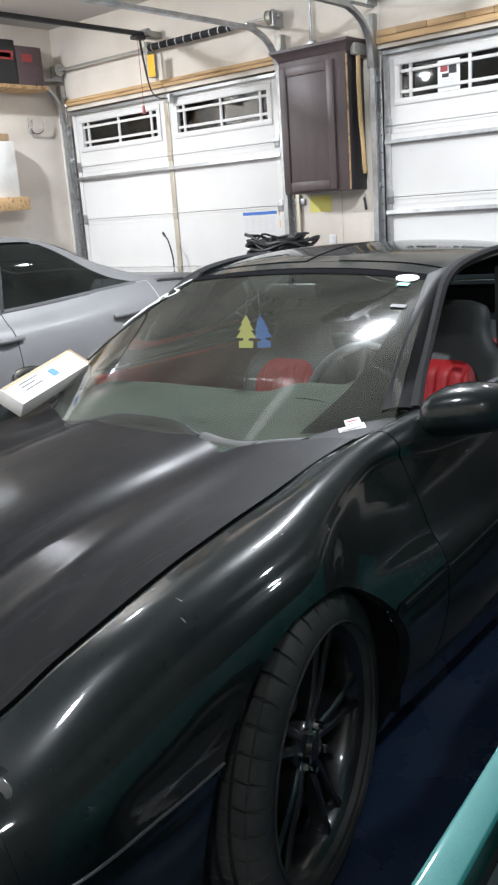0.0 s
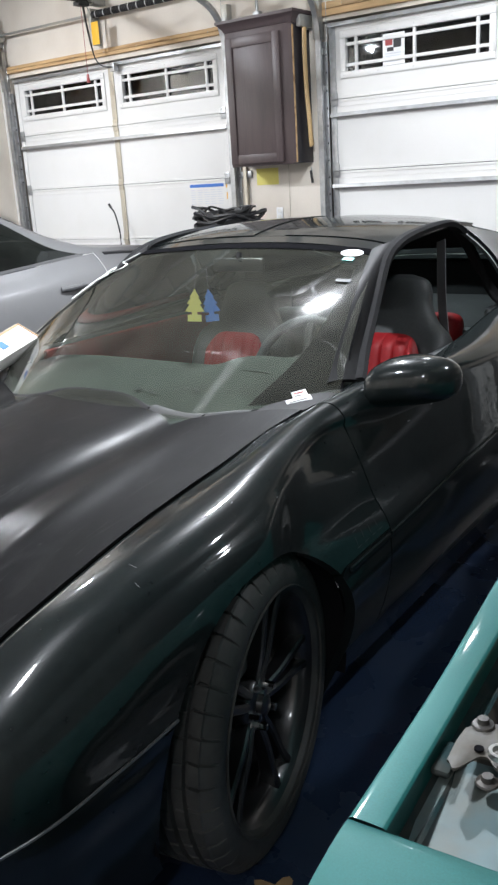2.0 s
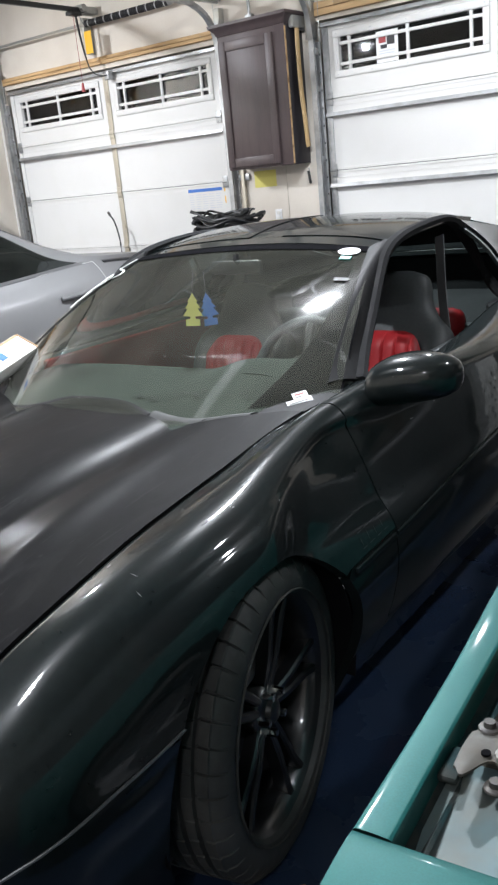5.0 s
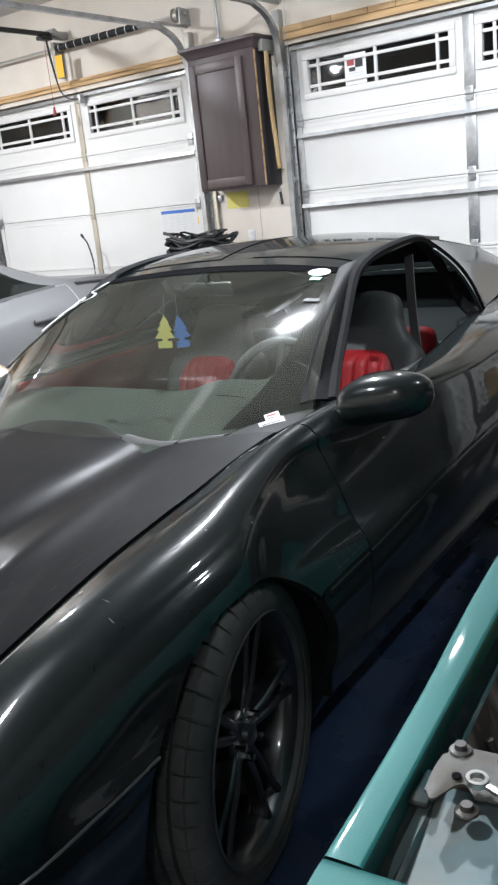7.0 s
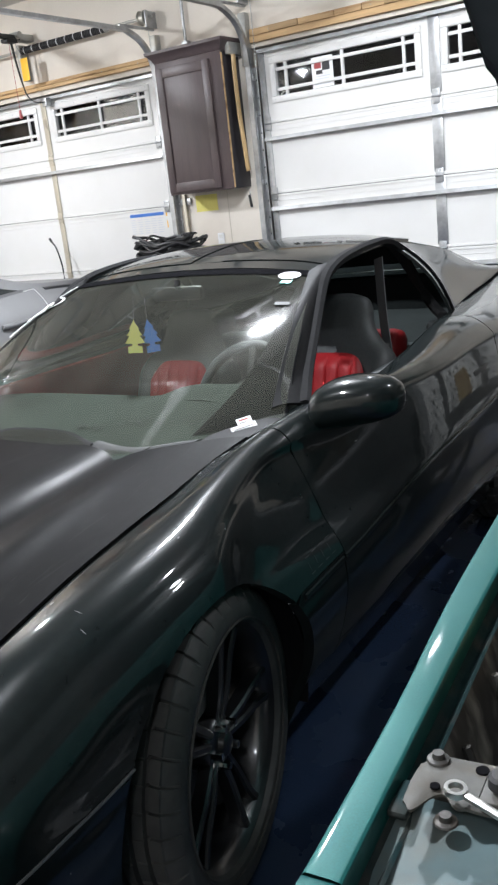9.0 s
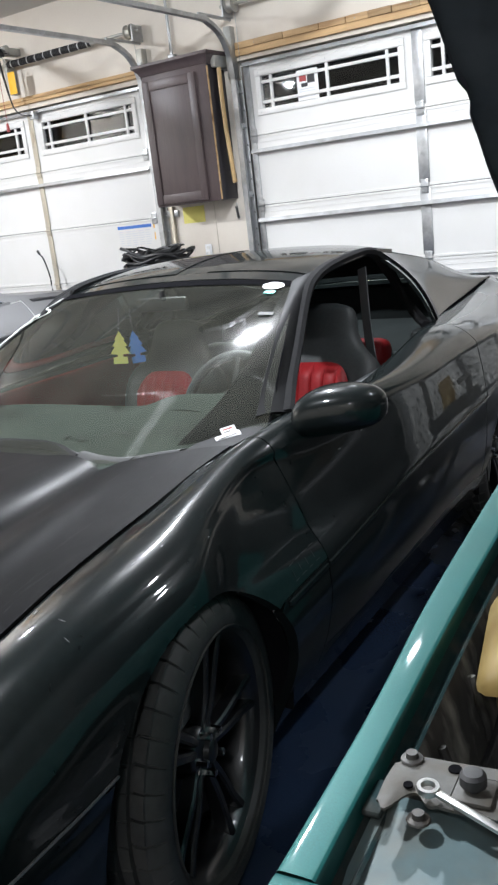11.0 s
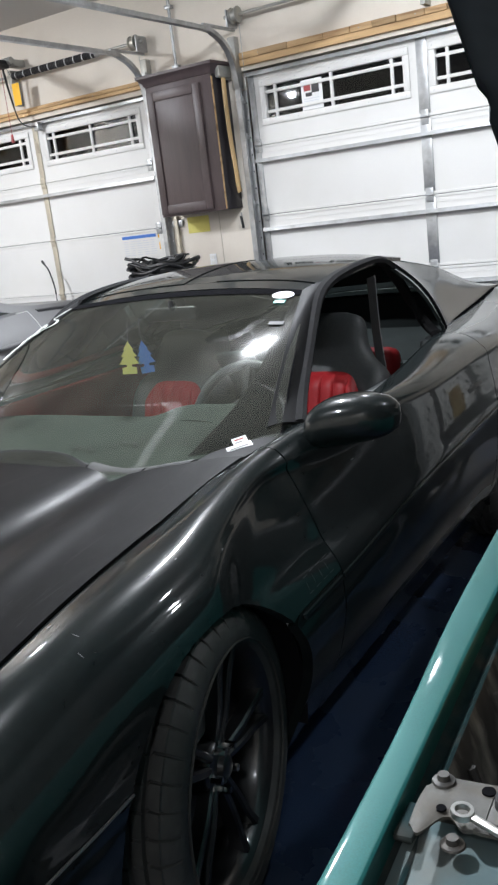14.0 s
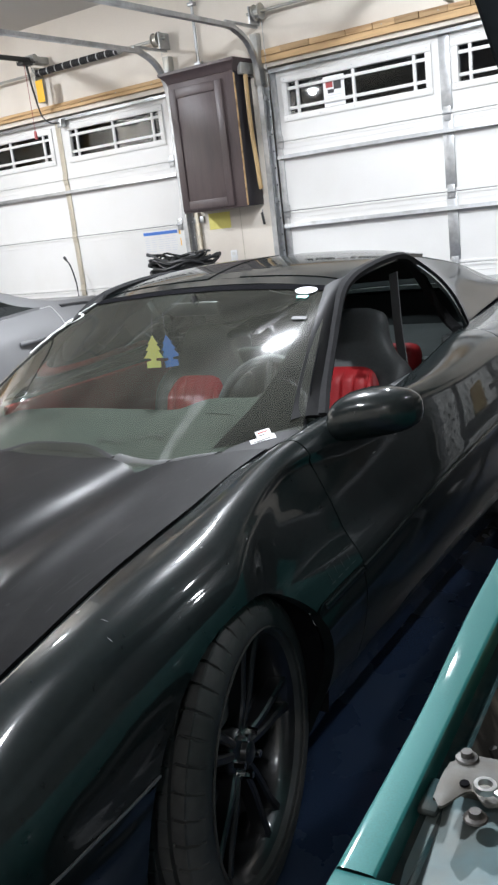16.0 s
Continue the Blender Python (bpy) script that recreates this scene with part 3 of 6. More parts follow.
def garage_door(name, x0, x1, xm, windows, stile, struts, label):
    d = thing(name, label, "garage door", kind="structure")
    zs = (0.004, 0.37, 0.94, 1.51, 2.105, 2.71)
    for a, b in zip(zs, zs[1:]):
        section(d, x0, x1, a, b, windows if b > 2.7 else None)
    for w in windows:
        prairie_window(d, *w)
    for a, b in zip(zs, zs[1:]):
        part("stile", box(xm - (0.045 if stile == "galv" else 0.034), xm + (0.045 if stile == "galv" else 0.034), -0.008, 0.001, a + 0.03, b - 0.02, 0.003), stile, d)
        bx = None
        for k in range(6):
            zz = a + 0.08 + (b - a - 0.16) * k / 5
            bx = rod((xm - 0.012 * (-1) ** k, -0.012, zz), (xm - 0.012 * (-1) ** k, -0.006, zz), 0.005, seg=6, bm=bx)
        part("rivet", bx, "galv", d)
    for z in zs[1:-1]:
        hinge(d, xm, z, stile)
        for xe in (x0 + 0.05, x1 - 0.05):
            hinge(d, xe, z, "galv")
    for xe in (x0 + 0.035, x1 - 0.035):
        part("end_cap", box(xe - 0.03, xe + 0.03, -0.007, 0.002, 0.03, 2.69, 0.003), "galv" if stile == "galv" else "door_white", d)
    for z in struts:
        strut(d, x0 + 0.01, x1 - 0.01, z)
    return d


garage_door("door_1", 0.0, 3.05, 1.55, [(0.17, 1.393, 2.32, 2.583), (1.703, 2.904, 2.32, 2.583)], "beige_steel", (1.965, 2.685),
            "white sectional steel garage door with prairie-style windows, closed")
garage_door("door_2", 4.19, 7.34, 5.79, [(4.36, 5.63, 2.32, 2.583), (5.90, 7.15, 2.32, 2.583)], "galv", (0.80, 1.37, 1.965, 2.685),
            "white sectional steel garage door with galvanised struts, closed")

# wooden headers over the doors
for xa, xb, z0, z1 in ((-0.06, 3.10, 2.785, 2.855), (4.15, 7.40, 2.775, 2.885)):
    hd = thing("header_board", "rough pine header board over the garage door", "board", kind="structure")
    part("plank", box(xa, xb, -0.038, -0.002, z0, (z0 + z1) / 2 - 0.001, 0.004), "pine", hd)
    if xa < 1:
        part("plank", box(xa, xb, -0.041, -0.002, (z0 + z1) / 2 + 0.001, z1, 0.004), "pine", hd)
    else:
        rb = random.Random(8)
        xx = xa
        while xx < xb - 0.05:
            xe = min(xb, xx + rb.uniform(0.16, 0.34))
            part("block", box(xx, xe - 0.004, -0.041 + rb.uniform(-0.004, 0.006), -0.002, (z0 + z1) / 2 + 0.002, z1 - rb.uniform(0.0, 0.008), 0.004), "pine_block", hd)
            xx = xe
    for k in range(7):
        xx = xa + 0.2 + (xb - xa - 0.4) * k / 6
        part("nail", rod((xx, -0.0425, z1 - 0.03), (xx, -0.040, z1 - 0.03), 0.005, seg=8), "galv_old", hd)


def track(x, side):
    """Door track: slotted upright, quarter bend and long horizontal rail with its bracket."""
    tr = thing("door_track", "galvanised steel garage door track with curved bend", "door track", group="door tracks")
    pts = [(x, -0.06, 0.0), (x, -0.06, 1.2), (x, -0.06, 2.45), (x, -0.065, 2.62), (x, -0.10, 2.80), (x, -0.20, 2.94), (x, -0.36, 3.02), (x, -0.55, 3.045), (x, -1.5, 3.05), (x, -3.3, 3.06)]
    c = [(-0.025, -0.014), (0.025, -0.014), (0.025, 0.014), (0.019, 0.014), (0.019, -0.008), (-0.019, -0.008), (-0.019, 0.014), (-0.025, 0.014)]
    path = [Vector(p) for p in pts]
    dense = []
    for i in range(len(path) - 1):
        n = 6 if 2 <= i <= 6 else 2
        dense += [catmull(path, i + k / n) for k in range(n)]
    dense.append(path[-1])
    part("rail", sweep(dense, [(b * 1.2, a) for a, b in c], up=(1, 0, 0)), "galv", tr, smooth=25)
    s = side
    part("flag_angle", box(x - 0.055, x + 0.055, -0.012, -0.002, 0.05, 2.58, 0.002), "galv", tr)
    for z in (0.5, 1.05, 1.62, 2.2, 2.5):
        bm = box(x - 0.03, x + 0.03, -0.052, -0.012, z - 0.025, z + 0.025, 0.003)
        rod((x + 0.03 * s, -0.03, z), (x + 0.055 * s, -0.03, z), 0.008, seg=6, bm=bm)
        part("bracket", bm, "galv", tr)
    for k in range(16):
        z = 0.3 + k * 0.145
        part("slot", rod((x - 0.042 * s, -0.0135, z), (x - 0.042 * s, -0.0115, z), 0.009, seg=8), "void", tr)
        part("slot", rod((x + 0.042 * s, -0.0135, z + 0.06), (x + 0.042 * s, -0.0115, z + 0.06), 0.008, seg=8), "paper", tr)
    part("gusset", box(x - 0.02 - 0.03 * (s < 0), x + 0.02 + 0.03 * (s > 0), -0.075, -0.003, 2.6, 3.02, 0.003), "galv_old", tr)
    part("stay", box(x - 0.012, x + 0.012, -0.50, -0.02, 3.062, 3.085, 0.002), "galv", tr)
    part("hanger", box(x - 0.012, x + 0.012, -2.9, -2.87, 3.06, CEIL, 0.002), "galv", tr)
    return tr


track(-0.085, -1)
track(3.115, 1)
track(4.125, -1)
track(7.385, 1)


def shaft(x0, x1, sx0, sx1, label):
    sh = thing("torsion_shaft", label, "torsion shaft", group="torsion shafts")
    y, z = -0.1, 3.172
    part("bar", rod((x0 - 0.07, y, z), (x1 + 0.07, y, z), 0.0135, seg=14), "galv_old", sh)
    for x, s in ((x0, 1), (x1, -1)):
        prof = [(0.014, -0.035), (0.062, -0.035), (0.064, -0.028), (0.05, -0.022), (0.05, 0.02), (0.066, 0.026), (0.066, 0.036), (0.014, 0.036)]
        part("cable_drum", lathe(prof, 28, Matrix.Translation((x + 0.04 * s, y, z)) @ pose(0, 0, 0, 0, 90, 0)), "galv_old", sh)
        part("bearing_plate", box(x - 0.008 - 0.02 * s, x + 0.008 - 0.02 * s, y - 0.05, 0.0, z - 0.09, z + 0.05, 0.002), "galv", sh)
        part("lift_cable", rod((x + 0.04 * s, y + 0.05, z), (x + 0.03 * s, -0.045, 0.2), 0.0022, seg=6), "galv", sh)
    if sx1 > sx0:
        prof = []
        n = 110
        for k in range(n + 1):
            h = (sx1 - sx0) * k / n
            prof.append((0.028 + (0.006 if k % 2 else 0.0), h))
        part("spring", lathe([(0.01, 0)] + prof + [(0.01, sx1 - sx0)], 20, Matrix.Translation((sx0, y, z)) @ pose(0, 0, 0, 0, 90, 0)), "plastic", sh, "black oiled torsion spring")
        for k in range(10):
            x = sx0 + (sx1 - sx0) * (k + 0.5) / 10
            part("paint_mark", lathe([(0.0335, -0.005), (0.0352, -0.003), (0.0352, 0.003), (0.0335, 0.005)], 20, Matrix.Translation((x, y, z)) @ pose(0, 0, 0, 0, 90, 8)), "chalk", sh)
        part("cone", rod((sx0 - 0.07, y, z), (sx0 + 0.01, y, z), 0.02, 0.036, 16), "galv_old", sh)
        part("cone", rod((sx1 + 0.06, y, z), (sx1 - 0.01, y, z), 0.02, 0.036, 16), "galv_old", sh)
        xc = sx0 - 0.03
        part("centre_bracket", box(xc - 0.02, xc + 0.02, y - 0.02, 0.0, z - 0.28, z + 0.06, 0.003), "galv_old", sh)
    return sh


shaft(-0.08, 3.12, 1.47, 2.62, "steel torsion shaft with black spring over the door")
shaft(4.16, 7.36, 5.9, 7.0, "steel torsion shaft with cable drums over the door")


def opener(x, y_unit, with_arm):
    """Ceiling-hung opener: black rail, trolley, bent arm, motor box and bulb."""
    op = thing("door_opener", "ceiling-hung garage door opener with black rail", "door opener", group="door openers")
    part("rail", box(x - 0.02, x + 0.02, y_unit, -0.10, 3.262, 3.305, 0.004), "plastic", op)
    part("header_bracket", box(x - 0.055, x + 0.055, -0.16, -0.002, 3.25, 3.315, 0.006), "galv_old", op)
    part("pulley", rod((x - 0.06, -0.19, 3.30), (x + 0.06, -0.19, 3.30), 0.035, seg=18), "galv_old", op)
    part("trolley", box(x - 0.045, x + 0.045, -0.36, -0.22, 3.225, 3.262, 0.006), "plastic", op)
    if with_arm:
        arm = [(x - 0.02, -0.25, 3.24), (x - 0.015, -0.23, 3.05), (x, -0.20, 2.83), (x + 0.025, -0.18, 2.725), (x + 0.08, -0.14, 2.668), (x + 0.16, -0.09, 2.658)]
        part("arm", sweep(arm, [(-0.012, -0.006), (0.012, -0.006), (0.012, 0.006), (-0.012, 0.006)], steps=24), "plastic", op)
        part("arm_bracket", box(x + 0.12, x + 0.18, -0.10, -0.03, 2.62, 2.70, 0.004), "galv", op)
        part("pull_cord", rod((x, -0.30, 3.23), (x - 0.01, -0.29, 2.60), 0.003, seg=6), "box_red", op, "red release cord")
        part("pull_handle", rod((x - 0.012, -0.29, 2.60), (x - 0.012, -0.29, 2.52), 0.012, 0.018, 8), "box_red", op, "red release handle")
    part("motor_box", box(x - 0.15, x + 0.15, y_unit - 0.36, y_unit, 3.06, 3.26, 0.03), "grey_plastic", op)
    for sx in (-0.12, 0.12):
        part("strap", box(x + sx - 0.012, x + sx + 0.012, y_unit - 0.2, y_unit - 0.17, 3.26, CEIL, 0.002), "galv", op)
    return op


opener(1.52, -3.02, True)
opener(5.55, -3.02, False)
# the housing at (9.4, -8.8) belongs to the added fill light
for tx, ty, watts in LAMPS:
    fx = thing("ceiling_lamp", "round white ceiling lamp, lit", "ceiling lamp", group="ceiling lamps")
    part("housing", lathe([(0.0, 0.0), (0.10, 0.0), (0.15, -0.03), (0.155, -0.085), (0.145, -0.09), (0.14, -0.05), (0.0, -0.045)], 40, Matrix.Translation((tx, ty, CEIL - 0.002))), "door_white", fx)

# amber tag that hangs from the opener
tg = thing("hang_tag", "orange-yellow paper tag hanging by the opener arm", "tag")
part("card", box(1.545, 1.645, -0.212, -0.209, 2.87, 3.08, 0.001), "amber", tg)
part("string", rod((1.59, -0.21, 3.08), (1.54, -0.24, 3.225), 0.0025, seg=6), "belt", tg)

# cabinet between the doors
cb = thing("wall_cabinet", "tall dark espresso-stained wall cabinet with a shaker door", "cabinet")
X0, X1, YF, Z0, Z1 = 3.285, 3.995, -0.265, 1.60, 2.735
# the body has a darker tone than the espresso face and door
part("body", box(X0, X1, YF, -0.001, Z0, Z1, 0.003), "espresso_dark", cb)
part("face_frame", box(X0 - 0.002, X1 + 0.002, YF - 0.02, YF - 0.001, Z0 - 0.002, Z1, 0.003), "espresso", cb)
D0, D1, DZ0, DZ1, DY = X0 + 0.012, X1 - 0.115, Z0 + 0.02, Z1 - 0.05, YF - 0.022
dr = part("door", box(D0, D1, DY - 0.012, DY, DZ0, DZ1, 0.002), "espresso", cb)
for a in ((D0, D0 + 0.075, DZ0, DZ1), (D1 - 0.075, D1, DZ0, DZ1), (D0 + 0.075, D1 - 0.075, DZ0, DZ0 + 0.08), (D0 + 0.075, D1 - 0.075, DZ1 - 0.08, DZ1)):
    part("stile", box(a[0], a[1], DY - 0.024, DY - 0.011, a[2], a[3], 0.004), "espresso", dr)
crown = [(0.0, 0.0), (-0.012, 0.012), (-0.018, 0.03), (-0.045, 0.06), (-0.06, 0.072), (-0.062, 0.095), (0.0, 0.095)]
cp = [(X0, -0.003, Z1), (X0, YF - 0.02, Z1), (X1, YF - 0.02, Z1), (X1, -0.003, Z1)]
bmc = bmesh.new()
rings = []
for (px, py, pz), (ox, oy) in zip(cp, ((1, 0), (1, 1), (-1, 1), (-1, 0))):
    rings.append([bmc.verts.new((px + d * ox, py + d * oy, pz + h)) for d, h in crown])
for p, q in zip(rings, rings[1:]):
    for i in range(len(crown) - 1):
        bmc.faces.new((p[i], q[i], q[i + 1], p[i + 1]))
bmc.faces.new([r[-1] for r in rings])
part("crown_moulding", bmc, "espresso", cb, smooth=30)
part("edge_strip", box(X1 + 0.002, X1 + 0.006, YF - 0.018, YF + 0.004, Z0 + 0.005, Z1 - 0.02, 0.001), "pine", cb, "raw pale wood edge of the face frame")

ax = thing("axe", "long axe hanging by the cabinet, curved pale wooden handle", "axe")
hp = [(4.028, -0.13, 2.72), (4.03, -0.14, 2.5), (4.04, -0.145, 2.2), (4.055, -0.14, 1.95), (4.05, -0.12, 1.80), (4.045, -0.10, 1.74)]
part("handle", sweep(hp, ring(0.014, 12, 0.03), steps=30, up=(0, 1, 0)), "ash", ax)
part("head", box(4.0, 4.05, -0.22, -0.02, 2.70, 2.80, 0.012), "galv_old", ax)
part("hook", rod((4.03, -0.10, 2.69), (4.03, 0.0, 2.69), 0.006, seg=8), "galv", ax)

mk = thing("marker_pen", "small black marker hanging on the wall", "pen")
part("barrel", rod((3.985, -0.016, 1.42), (3.97, -0.016, 1.53), 0.012, seg=10, bevel=0.003), "plastic", mk)
part("clip", box(3.965, 3.977, -0.008, 0.0, 1.50, 1.56, 0.002), "galv", mk)
nt_ = thing("note", "bright yellow paper note taped on the wall", "note")
part("sheet", box(3.35, 3.60, -0.004, -0.001, 1.425, 1.575, 0.0), "yellow", nt_)
so = thing("wall_socket", "white electrical outlet plate on the wall", "outlet")
part("plate", box(3.56, 3.635, -0.008, -0.001, 1.10, 1.215, 0.003), "paper", so)
for dz in (0.03, 0.082):
    part("outlet", box(3.58, 3.615, -0.011, -0.008, 1.10 + dz - 0.016, 1.10 + dz + 0.016, 0.004), "white_box", so)
cd = thing("conduit", "vertical galvanised conduit pipe above the cabinet", "pipe")
part("pipe", rod((3.47, -0.03, 2.84), (3.47, -0.03, CEIL), 0.014, seg=14), "galv", cd)
for z in (2.9, 3.4):
    part("clamp", box(3.435, 3.505, -0.05, -0.001, z - 0.015, z + 0.015, 0.004), "galv", cd)
# post-bracket at the door's edge, below the cabinet
lk = thing("slide_lock", "galvanised slide lock bracket at the door edge", "lock")
part("plate", box(3.17, 3.30, -0.02, -0.001, 1.50, 1.56, 0.003), "galv", lk)
part("post", box(3.21, 3.25, -0.035, -0.001, 0.0, 1.60, 0.003), "beige_steel", lk)

# safety label on the door
lb = thing("safety_label", "white safety label with a blue heading and small print", "label")
part("sheet", box(2.50, 3.03, 0.000, 0.003, 1.24, 1.47), "door_white", lb)
part("heading", box(2.505, 2.94, -0.002, 0.000, 1.435, 1.465), "blue", lb, "blue heading bar")
rl = random.Random(4)
for c in range(5):
    for r in range(7):
        x = 2.515 + c * 0.085
        part("print_line", box(x, x + 0.05 + 0.025 * rl.random(), -0.001, 0.000, 1.405 - r * 0.022, 1.411 - r * 0.022), "pale_print", lb)
part("warning_mark", box(2.965, 3.025, -0.002, 0.000, 1.42, 1.465), "amber", lb, "orange warning mark")
part("warning_mark", box(2.97, 3.025, -0.002, 0.000, 1.31, 1.38), "amber", lb, "orange warning mark")
pw = thing("window_notice", "white paper notice taped inside the door window", "notice")
part("sheet", box(4.70, 4.90, 0.017, 0.020, 2.325, 2.565), "paper", pw)
for x0, x1, z0, z1, mm in ((4.725, 4.79, 2.475, 2.53, "box_red"), (4.80, 4.87, 2.455, 2.52, "box_black"), (4.74, 4.80, 2.43, 2.46, "box_black")):
    part("printed_mark", box(x0, x1, 0.0155, 0.0168, z0, z1), mm, pw)
for k in range(4):
    part("print_line", box(4.72, 4.87, 0.0155, 0.0165, 2.41 - k * 0.02, 2.416 - k * 0.02), "pale_print", pw)

structure("trim", box(-0.234, -0.205, -0.012, -0.001, 0, 2.9, 0.003), "door_white", "white corner casing beside the door", "trim")
# west wall: shelves, boxes, hook
def shelf(y0, y1, z, depth, mat, label, face=0.0):
    s = thing("wall_shelf", label, "shelf", group="wall shelves")
    part("board", box(-0.233, -0.233 + depth, y0, y1, z - 0.038, z, 0.003), mat, s)
    if face:
        part("front_board", box(-0.233 + depth, -0.233 + depth + 0.038, y0, y1, z - face, z + 0.002, 0.004), mat, s)
    for y in (y0 + 0.15, y1 - 0.75):
        bm = box(-0.233, -0.19, y - 0.02, y + 0.02, z - 0.34, z - 0.039, 0.003)
        join(bm, box(-0.19, -0.233 + depth * 0.8, y - 0.02, y + 0.02, z - 0.08, z - 0.039, 0.003))
        part("bracket", bm, mat, s)
    return s


shelf(-2.4, -0.36, 2.97, 0.34, "pine", "plywood wall shelf holding boxes")
shelf(-2.4, -0.84, 1.80, 0.33, "pine", "pine plank shelf holding a white box", 0.14)


def carton(x0, x1, y0, y1, z0, z1, mat, label, marks=()):
    c = thing("carton", label, "box")
    part("body", box(x0, x1, y0, y1, z0, z1, 0.006), mat, c)
    for (a, b, c0, c1, mm) in marks:
        part("printed_panel", box(x1, x1 + 0.003, y0 + (y1 - y0) * a, y0 + (y1 - y0) * b, z0 + (z1 - z0) * c0, z0 + (z1 - z0) * c1), mm, c)
    return c


carton(-0.22, 0.08, -1.40, -0.745, 2.971, 3.42, "box_black", "black carton with a red and white printed band", ((0.05, 0.95, 0.55, 0.75, "box_red"), (0.1, 0.9, 0.60, 0.70, "paper")))
carton(-0.22, 0.08, -0.735, -0.40, 2.971, 3.37, "crate", "dark reddish-grey tool case on the shelf", ((0.2, 0.6, 0.6, 0.8, "box_red"),))
carton(-0.22, 0.06, -1.40, -0.90, 1.801, 2.39, "white_box", "white carton standing on the plank shelf")
carton(-0.22, 0.04, -1.38, -0.94, 2.392, 2.47, "card_box", "flat brown cardboard box lying on the white carton")
hk = thing("wall_hook", "chrome double storage hook on the wall", "hook")
part("plate", box(-0.234, -0.228, -0.44, -0.40, 2.50, 2.66, 0.002), "chrome", hk)
for dy in (-0.11, 0.11):
    part("prong", sweep([(-0.23, -0.42, 2.53), (-0.20, -0.42 + dy * 0.5, 2.50), (-0.15, -0.42 + dy * 0.9, 2.54), (-0.13, -0.42 + dy, 2.66)], ring(0.007, 8), steps=14), "chrome", hk)


# ---- the black coupe ----
# its own frame: x to the driver's side, y rearward from the front axle, z up
car = thing("sports_coupe", "black two-door sports coupe with dusty cracked hood, windows down", "car", pose(6.558, -5.646, 0, 0, 0, 1.966))
V = Vector
